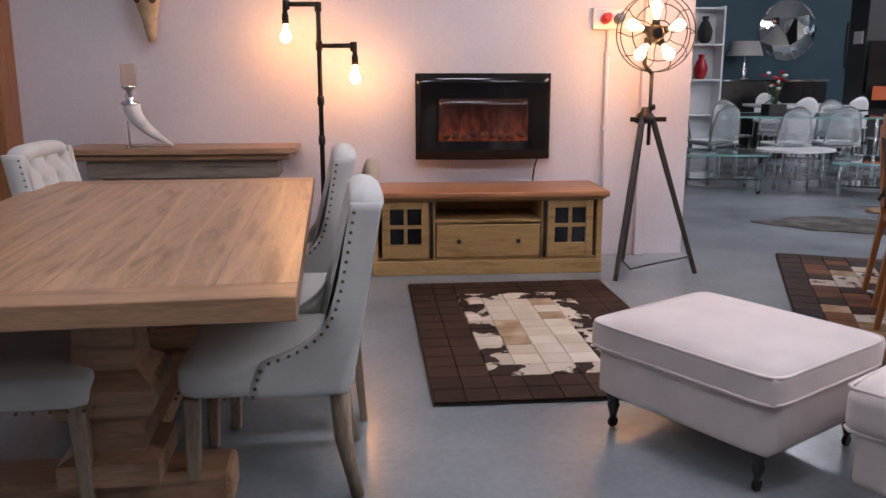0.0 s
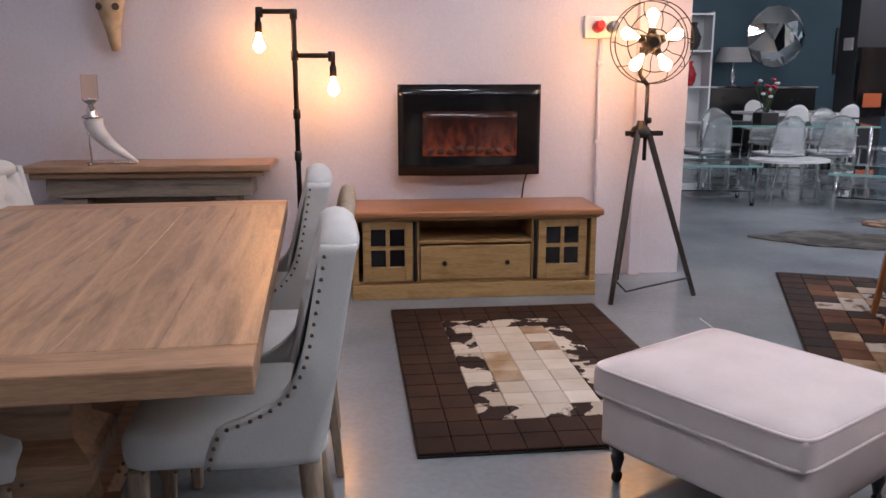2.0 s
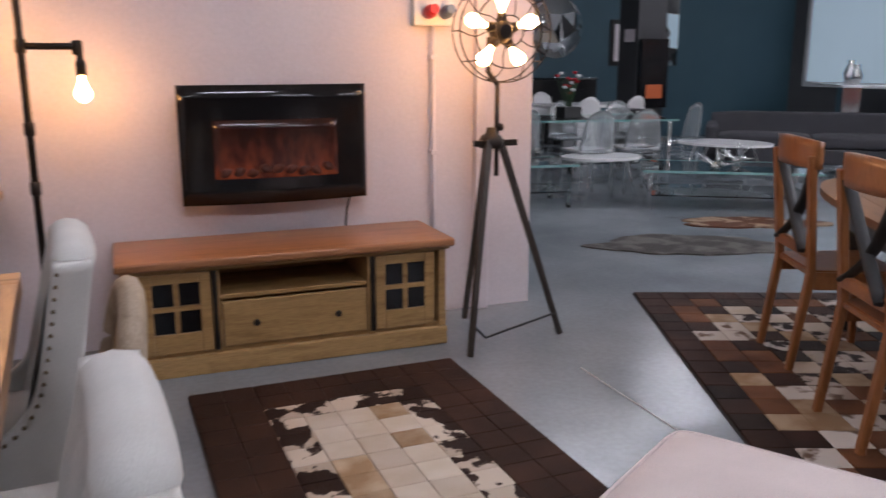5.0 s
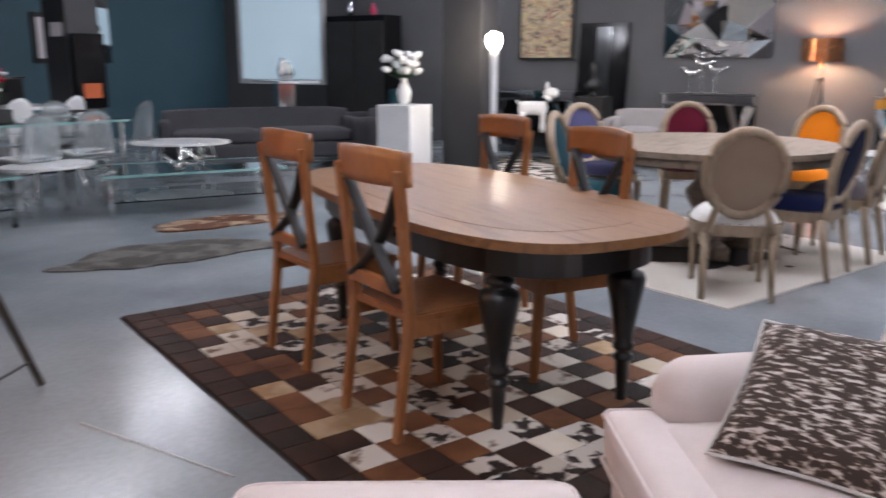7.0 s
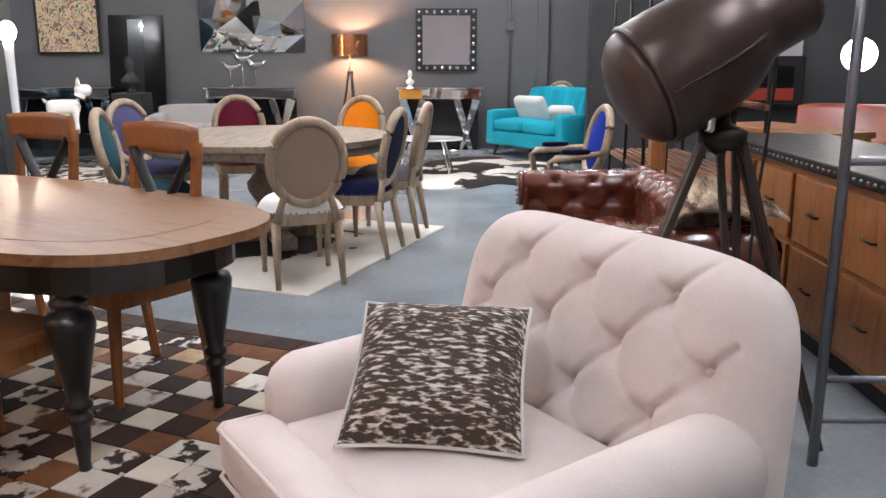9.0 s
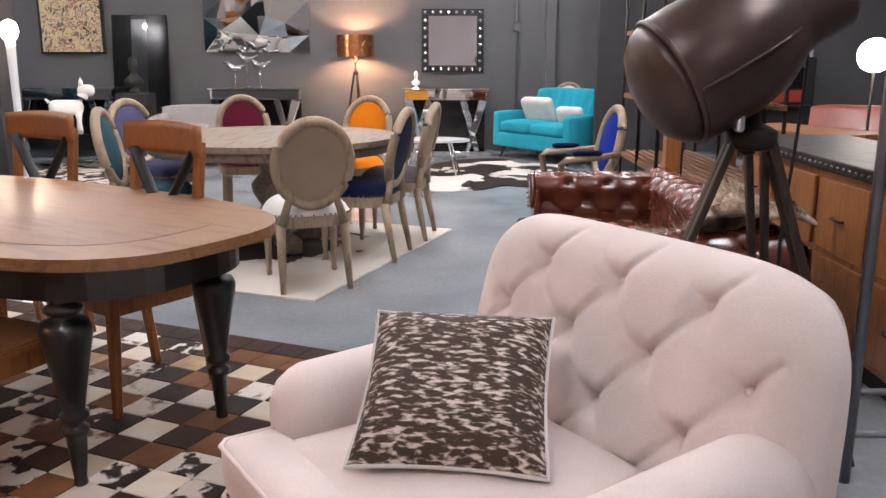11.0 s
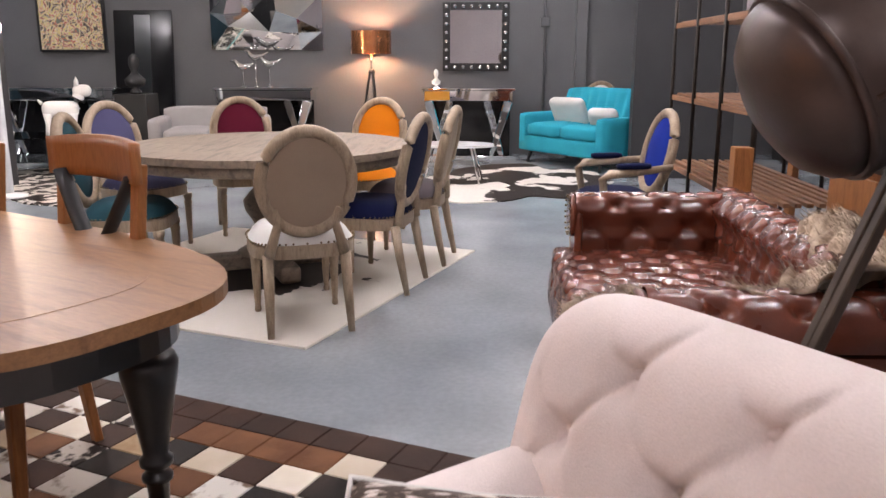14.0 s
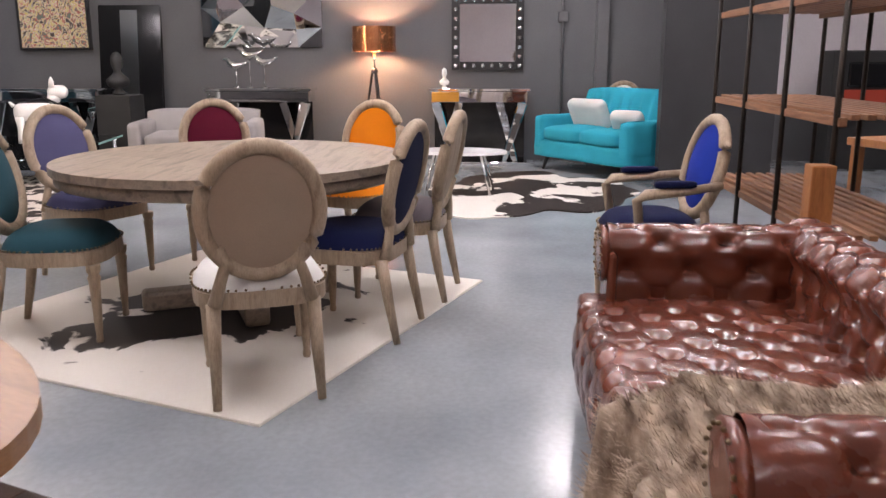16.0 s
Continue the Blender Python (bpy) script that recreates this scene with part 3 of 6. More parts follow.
def fan_lamp():
    t = thing("fan_tripod_lamp", pose(1.98, 5.62, 0), "vintage iron fan lamp with glowing bulbs on a wooden tripod", "floor lamp")
    dk = wood("ebonised_wood", (0.015, 0.01, 0.008), (0.04, 0.028, 0.02), (8, 8, 1), 3, 0.45)
    for fx, fy in ((-0.235, -0.3), (0.335, -0.15), (-0.02, 0.28)):
        part("leg", bar((fx * 0.12, fy * 0.12, 1.0), (fx, fy, 0.0), 0.034, 0.028, 0.8), dk, t)
    part("hub", lathe([(0.06, 0.96), (0.065, 0.99), (0.05, 1.02), (0.03, 1.03), (0.022, 1.06)], 14), M_IRON, t)
    part("crossbar", bar((-0.1, -0.02, 0.985), (0.13, -0.02, 0.985), 0.03), M_IRON, t)
    part("post", tube([(0.03, 0, 0.82), (0.03, 0, 1.28)], 0.012, 10), M_IRON, t)
    part("knob", turned(lathe([(0.012, 0), (0.02, 0.01), (0.018, 0.03)], 10), pose(0.03, 0, 1.06, 0, 90)), M_IRON, t)
    part("stay", tube([(-0.2, -0.25, 0.14), (-0.11, -0.2, 0.05), (0, -0.2, 0.075), (0.31, -0.14, 0.115)], 0.006, 6), M_MATBLACK, t, "black hanging cord")
    part("yoke", tube([(0.03, 0, 1.27), (0.0, 0, 1.3), (-0.02, 0, 1.33), (-0.02, -0.01, 1.49)], 0.014, 8), M_IRON, t)
    c = Vector((0.02, -0.06, 1.515))
    for r, dy in ((0.235, 0.0), (0.235, -0.09), (0.17, -0.12), (0.07, -0.13)):
        part("cage_ring", tube([c + Vector((r * math.cos(a * math.pi / 24), dy + 0.04, r * math.sin(a * math.pi / 24))) for a in range(48)], 0.0035, 6, True), M_IRON, t)
    for k in range(10):
        a = 2 * math.pi * k / 10
        pts = [c + Vector((r * math.cos(a + w), dy + 0.04, r * math.sin(a + w))) for r, dy, w in ((0.235, 0.0, 0), (0.235, -0.09, 0), (0.2, -0.11, 0.1), (0.17, -0.12, 0.16), (0.12, -0.125, 0.05), (0.07, -0.13, 0.0))]
        part("cage_wire", tube(pts, 0.003, 5), M_IRON, t)
    part("motor", turned(lathe([(0.02, -0.06), (0.05, -0.04), (0.055, 0.02), (0.03, 0.05)], 14), Matrix.Translation(c) @ pose(0, 0, 0, 90)), M_IRON, t)
    for k in range(5):
        a = 2 * math.pi * k / 5 + math.pi / 2
        d = Vector((math.cos(a), 0, math.sin(a)))
        part("bulb_holder", tube([c + 0.03 * d, c + 0.085 * d], [0.034, 0.02], 8), M_IRON, t)
        b = lathe([(0.012, 0), (0.014, 0.02), (0.022, 0.04), (0.035, 0.07), (0.033, 0.09), (0.018, 0.108), (0.003, 0.114)], 14)
        q = Vector((0, 0, 1)).rotation_difference(d).to_matrix().to_4x4()
        part("bulb", turned(b, Matrix.Translation(c + 0.08 * d) @ q), M_BULB_FAN, t, "glowing filament bulb")


fireplace(), tv_cabinet(), console(), horn_lamp(), skull(), sockets(), pipe_lamp(), fan_lamp()
post = thing("wooden_door_frame", pose(-2.15, 5.9, 0), "orange-brown wooden door frame by the white wall", "door frame", kind="structure")
part("jamb", box(-0.1, 0.1, -0.08, 0.18, 0, 2.15, 0.006), M_HONEY, post)


# ---- farmhouse table and tufted chairs ----
def farm_table():
    t = thing("farmhouse_dining_table", pose(-0.61, 3.4, 0, 0, 0, 3.1), "pale oak dining table with turned pedestals and thick top", "dining table")
    w, l = 0.63, 1.12
    for i in range(6):
        x0 = -w + i * 2 * w / 6
        part("plank", box(x0 + 0.0006, x0 + 2 * w / 6 - 0.0006, -l + 0.14, l - 0.14, 0.71, 0.77, 0.0012, 1), M_OAK_Y, t)
    for s in (-1, 1):
        part("breadboard_end", box(-w, w, min(s * l, s * (l - 0.1392)), max(s * l, s * (l - 0.1392)), 0.708, 0.77, 0.004), M_OAK, t)
    part("underframe", box(-w + 0.14, w - 0.14, -l + 0.32, l - 0.32, 0.655, 0.707), M_OAK, t)
    for s in (-1, 1):
        prof = [(0.2, 0.12), (0.2, 0.19), (0.14, 0.21), (0.125, 0.3), (0.18, 0.33), (0.2, 0.36), (0.2, 0.41), (0.18, 0.43), (0.13, 0.46), (0.115, 0.58), (0.15, 0.61), (0.16, 0.655)]
        ped = turned(lathe(prof, 4), pose(0.06, s * 0.62, 0, 0, 0, 45))
        for f in ped.faces:
            f.smooth = False
        part("pedestal", ped, M_OAK, t)
        part("foot", box(-0.4, 0.4, s * 0.62 - 0.09, s * 0.62 + 0.09, 0.0, 0.12, 0.02), M_OAK, t)
    part("stretcher", box(0.01, 0.11, -0.52, 0.52, 0.02, 0.1, 0.008), M_OAK, t)


def tufted_chair():
    """Faces -x; the origin lies under the seat's middle."""
    t = thing("tufted_dining_chair", pose(0, 0, 0), "cream linen tufted dining chair with brass nail trim and oak legs", "dining chair", "chairs round the farmhouse table")

    def outer(z):
        return 0.215 + 0.1 * max(0.0, z - 0.4) / 0.58 - 0.02 * max(0.0, 0.45 - z) * 10

    def inner(z):
        return outer(z) - 0.09 - 0.2 * math.exp(-max(0.0, z - 0.46) / 0.055)

    def back(u, v):
        a = (u - 0.5) * 2
        z = 0.45 + 0.468 * v
        wide = 0.235 + 0.012 * v
        d = tuft(a * wide, z - 0.5, 0.15, 0.19, 0.028, 0.008) if abs(a) < 0.86 and v < 0.95 else 0
        x = outer(z) - 0.075 - 0.02 * abs(a) ** 4 - 0.03 * (1 - v) - d
        return Vector((x, a * wide, z - 0.025 * abs(a) ** 4 * v))
    part("backrest", sheet(back, 36, 34), M_CREAM, t)

    def shell(u, v):
        a = (u - 0.5) * 2
        z = 0.36 + 0.578 * v
        return Vector((outer(z) - 0.03 * abs(a) ** 6, a * (0.246 + 0.012 * v), z - 0.025 * abs(a) ** 4 * v))
    part("back_cover", sheet(shell, 20, 16), M_CREAM, t)
    part("top_roll", tube([(0.268 - 0.012 * abs(a) ** 3, a * 0.235, 0.925 - 0.02 * abs(a) ** 4) for a in [k / 8 - 1 for k in range(17)]], [0.02 + 0.032 * min(1, (1 - abs(k / 8 - 1)) * 5) ** 0.5 for k in range(17)], 12, flat=0.8), M_CREAM, t)
    for s in (-1, 1):
        def side(u, v, s=s):
            z = 0.36 + 0.568 * v
            x0, x1 = inner(z), outer(z)
            return Vector((x0 + (x1 - x0) * u, s * (0.25 + 0.01 * math.sin(math.pi * u) + 0.01 * v), z))
        bm = sheet(side, 8, 28)
        r = bmesh.ops.extrude_face_region(bm, geom=bm.faces[:])
        for v in [g for g in r["geom"] if isinstance(g, bmesh.types.BMVert)]:
            v.co.y -= s * 0.04
        part("wing", bm, M_CREAM, t)
        pts, last = [], None
        for k in range(200):
            p = side(0.0, k / 199) + Vector((0.014, s * 0.003, 0))
            if last is None or (p - last).length > 0.027:
                pts.append(p)
                last = p
        part("nail_trim", studs(pts, 0.0065), M_STUD, t, "antique brass nail heads")
    part("seat", turned(cushion(0.52, 0.5, 0.13, 0.4, 16, 0.012), pose(-0.04, 0, 0.41)), M_CREAM, t)
    edge = [(-0.302, -0.23 + 0.042 * k, 0.362) for k in range(12)] + [(-0.28 + 0.04 * k, s * 0.252, 0.362) for k in range(6) for s in (-1, 1)]
    part("seat_nail_trim", studs(edge, 0.0065), M_STUD, t, "antique brass nail heads")
    for s in (-1, 1):
        part("leg", bar((-0.26, s * 0.21, 0.36), (-0.27, s * 0.21, 0), 0.05, 0.05, 0.7), M_LIMED, t)
        part("leg", tube([(0.17, s * 0.2, 0.38), (0.18, s * 0.2, 0.2), (0.22, s * 0.2, 0.0)], [0.032, 0.028, 0.02], 8), M_LIMED, t)
    return t


def cane_chair(at):
    """Faces -x."""
    t = thing("cane_back_chair", at, "limed oak chair with a round cane back and linen seat", "dining chair", "chairs round the farmhouse table")
    cane = surface("woven_cane", (0.2, 0.11, 0.05), (0.34, 0.21, 0.1), 60, 0.55, 0, 160, 0.5)
    m = Matrix.Translation((0.25, 0, 0.7)) @ Matrix.Rotation(0.18, 4, "Y")
    part("back_frame", tube([m @ Vector((0, 0.23 * math.cos(a * math.pi / 20), 0.25 * math.sin(a * math.pi / 20))) for a in range(40)], 0.026, 8, True), M_LIMED, t)
    for k in range(-6, 7):
        h = 0.23 * math.sqrt(1 - (k / 7) ** 2)
        part("cane_strand", tube([m @ Vector((0, k * 0.032, -h)), m @ Vector((0, k * 0.032, h))], 0.004, 5), cane, t)
        w = 0.21 * math.sqrt(1 - (k / 7) ** 2)
        part("cane_strand", tube([m @ Vector((0.004, -w, k * 0.034)), m @ Vector((0.004, w, k * 0.034))], 0.004, 5), cane, t)
    part("seat", turned(cushion(0.5, 0.5, 0.12, 0.4, 14, 0.012), pose(-0.02, 0, 0.42)), M_CREAM, t)
    part("nail_trim", studs([(-0.272, -0.23 + 0.042 * k, 0.372) for k in range(12)] + [(-0.25 + 0.045 * k, s * 0.252, 0.372) for k in range(10) for s in (-1, 1)], 0.0065), M_STUD, t)
    for s in (-1, 1):
        part("leg", bar((-0.22, s * 0.21, 0.37), (-0.23, s * 0.21, 0), 0.05, 0.05, 0.7), M_LIMED, t)
        part("leg", bar((0.2, s * 0.2, 0.5), (0.24, s * 0.2, 0.0), 0.04, 0.04, 0.7), M_LIMED, t)


farm_table()
tc = tufted_chair()
tc.matrix_basis = pose(-0.03, 2.95, -0.0, 0, 0, 3)
copy_thing(tc, pose(-0.14, 4.14, 0, 0, 0, 4))
cane_chair(pose(-0.04, 3.52, 0, 0, 0, 3))
copy_thing(tc, pose(-1.05, 4.4, 0, 0, 0, 176))
cane_chair(pose(-0.81, 2.85, 0, 0, 0, 183))


# ---- rugs ----
def tile_mesh(s, h=0.012):
    bm = box(-s / 2, s / 2, -s / 2, s / 2, 0, h, 0.003, 1)
    me = bpy.data.meshes.new("patch")
    bm.to_mesh(me)
    bm.free()
    return me


def patch_rug(name, at, nx, ny, s, pick, label, group=""):
    t = thing(name, at, label, "rug", group)
    part("backing", box(-nx * s / 2 - 0.004, nx * s / 2 + 0.004, -ny * s / 2 - 0.004, ny * s / 2 + 0.004, 0.0, 0.006), M_MATBLACK, t)
    kinds = {}
    for i in range(nx):
        for j in range(ny):
            m = pick(i, j)
            if m.name not in kinds:
                kinds[m.name] = tile_mesh(s - 0.002)
                kinds[m.name].materials.append(m)
            ob = new("patch", kinds[m.name])
            ob.parent = t
            ob.matrix_basis = pose((i + 0.5 - nx / 2) * s, (j + 0.5 - ny / 2) * s, 0.0065)
    return t


H_DARK = hide_world("dark_brown_hide", (0.022, 0.01, 0.007), (0.06, 0.026, 0.016), 0.35, 0.7, 3)
H_TAN = hide_world("tan_hide", (0.34, 0.22, 0.12), (0.52, 0.4, 0.27), 0.4, 0.6, 6)
H_CREAM = hide_world("cream_hide", (0.62, 0.54, 0.43), (0.7, 0.63, 0.54), 0.4, 0.6, 4)
H_EDGE = hide_world("ragged_cream_hide", (0.025, 0.011, 0.008), (0.66, 0.58, 0.48), 0.49, 0.51, 7)
H_RUST = hide_world("rust_hide", (0.11, 0.04, 0.015), (0.21, 0.09, 0.038), 0.35, 0.65, 5)
H_MIX = hide_world("pied_hide", (0.02, 0.01, 0.008), (0.6, 0.55, 0.5), 0.47, 0.53, 14)
H_WHITE = hide_world("white_hide", (0.16, 0.1, 0.065), (0.66, 0.62, 0.57), 0.36, 0.45, 10)
H_BLACK = hide_world("black_hide", (0.012, 0.008, 0.007), (0.035, 0.02, 0.014), 0.4, 0.6, 5)


def pick_one(i, j):
    ex, ey = min(i, 9 - 1 - i), min(j, 14 - 1 - j)
    rnd = random.Random(i * 31 + j * 7)
    if ex < 2 or ey < 2:
        return H_DARK
    if ex == 2 or ey == 2:
        return H_EDGE
    return H_CREAM if ex == 4 or rnd.random() < 0.55 else H_TAN


def pick_two(i, j):
    rnd = random.Random(i * 131 + j * 17)
    ex, ey = min(i, 13 - i), min(j, 19 - j)
    if ex == 0 or ey == 0:
        return H_DARK if rnd.random() < 0.88 else H_BLACK
    if ey == 1 and i > 2:
        return rnd.choice((H_DARK, H_DARK, H_BLACK, H_MIX, H_RUST))
    if i < 3:
        return rnd.choice((H_RUST, H_RUST, H_RUST, H_TAN, H_DARK, H_DARK, H_WHITE))
    if (i + j) % 2:
        return rnd.choice((H_BLACK, H_BLACK, H_DARK, H_DARK, H_MIX, H_RUST))
    return rnd.choice((H_WHITE, H_WHITE, H_MIX, H_MIX, H_CREAM, H_TAN, H_RUST))


patch_rug("patchwork_hide_rug", pose(1.06, 4.37, 0, 0, 0, 1), 9, 14, 0.132, pick_one, "cream patchwork cowhide rug with a dark brown border")
patch_rug("patchwork_hide_rug", pose(3.485, 4.19, 0, 0, 0, -22.4), 14, 20, 0.148, pick_two, "brown, black and white patchwork cowhide rug under the extending table")


def flat_hide(name, at, outline, material, label):
    return solid(name, plate(outline, 0.0, 0.01, 0.003), material, at, label, "rug")


def cowhide_material():
    m, t, p = nodes_of("white_cowhide_black_centre")
    n = noise_node(t, 2.6, 7)
    n.inputs["Distortion"].default_value = 0.8
    tc = t.nodes.new("ShaderNodeTexCoord")
    vm = t.nodes.new("ShaderNodeVectorMath")
    vm.operation = "LENGTH"
    t.links.new(tc.outputs["Object"], vm.inputs[0])
    sub = t.nodes.new("ShaderNodeMath")
    sub.operation = "MULTIPLY_ADD"
    sub.inputs[1].default_value = -0.5
    t.links.new(vm.outputs["Value"], sub.inputs[0])
    t.links.new(n.outputs["Fac"], sub.inputs[2])
    r = ramp(t, sub.outputs[0], [(0.205, (0.68, 0.64, 0.58)), (0.22, (0.02, 0.014, 0.012))])
    hair = noise_node(t, 130, 3, (1, 4, 1))
    hr = ramp(t, hair.outputs["Fac"], [(0.3, (0.85, 0.83, 0.8)), (0.7, (1, 1, 1))])
    t.links.new(mix(t, 1.0, r.outputs["Color"], hr.outputs["Color"], "MULTIPLY"), p.inputs["Base Color"])
    p.inputs["Roughness"].default_value = 0.75
    bump(t, p, hair.outputs["Fac"], 0.3, 0.004)
    return m


flat_hide("cowhide_rug", pose(6.28, 3.8, 0, 0, 0, -20.8), [(-1.06, -1.0), (1.06, -1.0), (1.06, 1.0), (-1.06, 1.0)], cowhide_material(), "white cowhide rug with black patches under the round table")


# ---- extending oval table and cross-back chairs ----
def oval_table():
    t = thing("extending_dining_table", pose(3.55, 4.13, 0, 0, 0, 59.5), "oak-topped extending table with rounded ends and black turned legs", "dining table")
    out = ellipse(1.13, 0.54, 64, 3.0)
    part("top", plate(out, 0.735, 0.77, 0.006), M_OAKTOP, t)
    part("top_inlay", join(plate(ellipse(0.94, 0.4, 48, 3.0), 0.7702, 0.7712), bmesh.new()), M_OAKTOP, t, "quartered veneer field")
    part("apron", plate(ellipse(1.0, 0.45, 56, 3.0), 0.62, 0.735), M_BLACKWOOD, t)
    prof = [(0.016, 0), (0.022, 0.012), (0.019, 0.03), (0.026, 0.1), (0.03, 0.17), (0.04, 0.178), (0.04, 0.192), (0.029, 0.2), (0.029, 0.212), (0.043, 0.222), (0.043, 0.238), (0.032, 0.25), (0.042, 0.31), (0.06, 0.41), (0.073, 0.475), (0.076, 0.505), (0.066, 0.53), (0.04, 0.542), (0.038, 0.552), (0.056, 0.56), (0.056, 0.574), (0.036, 0.586), (0.036, 0.6), (0.062, 0.61), (0.062, 0.63)]
    for x in (-0.77, 0.77):
        for y in (-0.29, 0.29):
            part("leg", turned(lathe(prof, 20), pose(x, y, 0.013)), M_BLACKWOOD, t)
    return t


def x_chair():
    """Faces +y; the origin lies under the back's middle."""
    t = thing("cross_back_chair", pose(0, 0, 0), "honey oak cross-back chair with a dark X splat", "dining chair", "chairs round the extending table")
    for s in (-1, 1):
        part("back_post", join(bar((s * 0.185, 0.03, 0.44), (s * 0.2, -0.02, 0.97), 0.04, 0.032), bar((s * 0.185, 0.03, 0.46), (s * 0.185, -0.03, 0.0), 0.042, 0.034, 0.85)), M_HONEY, t)
        part("leg", bar((s * 0.19, 0.4, 0.44), (s * 0.195, 0.42, 0), 0.042, 0.042, 0.7), M_HONEY, t)
        part("side_rail", box(s * 0.19 - 0.012, s * 0.19 + 0.012, 0.04, 0.4, 0.38, 0.44), M_HONEY, t)

    def rail(u, v):
        x = (u - 0.5) * 0.45
        return Vector((x, -0.05 + 0.04 * (2 * u - 1) ** 2, 0.915 + 0.115 * v + 0.012 * v * (1 - (2 * u - 1) ** 2)))
    bm = sheet(rail, 14, 4)
    r = bmesh.ops.extrude_face_region(bm, geom=bm.faces[:])
    for v in [g for g in r["geom"] if isinstance(g, bmesh.types.BMVert)]:
        v.co.y += 0.028
    part("top_rail", bm, M_HONEY, t)
    for s in (-1, 1):
        pts = [(s * (-0.17 + 0.34 * k / 8), 0.0 + 0.015 * math.sin(math.pi * k / 8) + s * 0.008, 0.55 + 0.38 * k / 8 - 0.05 * math.sin(math.pi * k / 8)) for k in range(9)]
        part("cross_splat", tube(pts, 0.027, 8, flat=0.45), M_MATBLACK, t, "black painted curved splat")
    part("lower_rail", box(-0.18, 0.18, 0.0, 0.03, 0.52, 0.57, 0.005), M_HONEY, t)
    part("seat", plate([(-0.2, 0.02), (0.2, 0.02), (0.225, 0.43), (-0.225, 0.43)], 0.44, 0.468, 0.008), M_HONEY, t)
    part("front_rail", box(-0.19, 0.19, 0.39, 0.41, 0.38, 0.44), M_HONEY, t)
    return t


oval_table()
xc = x_chair()
xc.matrix_basis = pose(2.72, 4.02, 0.013, 0, 0, -113)
copy_thing(xc, pose(3.1, 4.76, 0.013, 0, 0, -113))
copy_thing(xc, pose(3.85, 3.62, 0.013, 0, 0, 56))
copy_thing(xc, pose(4.42, 4.38, 0.013, 0, 0, 62))


# ---- round table and oval-back chairs ----
def round_table():
    t = thing("round_dining_table", pose(6.45, 3.75, 0.01), "weathered oak round dining table on a turned pedestal", "dining table")
    for i in range(8):
        x0, x1 = -0.87 + i * 0.2175, -0.87 + (i + 1) * 0.2175
        pts = []
        for k in range(13):
            x = x0 + 0.0008 + (x1 - x0 - 0.0016) * k / 12
            pts.append((x, math.sqrt(max(0.0004, 0.87 ** 2 - x * x))))
        out = pts + [(x, -y) for x, y in reversed(pts)]
        part("plank", turned(plate(out, 0.72, 0.76), pose(0, 0, 0, 0, 0, -20)), M_GREYOAK, t)
    part("rim", lathe([(0.835, 0.66), (0.85, 0.67), (0.85, 0.719), (0.6, 0.719)], 48), M_GREYOAK, t)
    part("pedestal", lathe([(0.2, 0.08), (0.22, 0.1), (0.12, 0.16), (0.1, 0.26), (0.16, 0.36), (0.17, 0.42), (0.1, 0.5), (0.11, 0.58), (0.25, 0.66)], 20), M_GREYOAK, t)
    for k in range(4):
        part("foot", turned(box(0.08, 0.5, -0.06, 0.06, 0.0, 0.1, 0.02), pose(0, 0, 0, 0, 0, 25 + 90 * k)), M_GREYOAK, t)


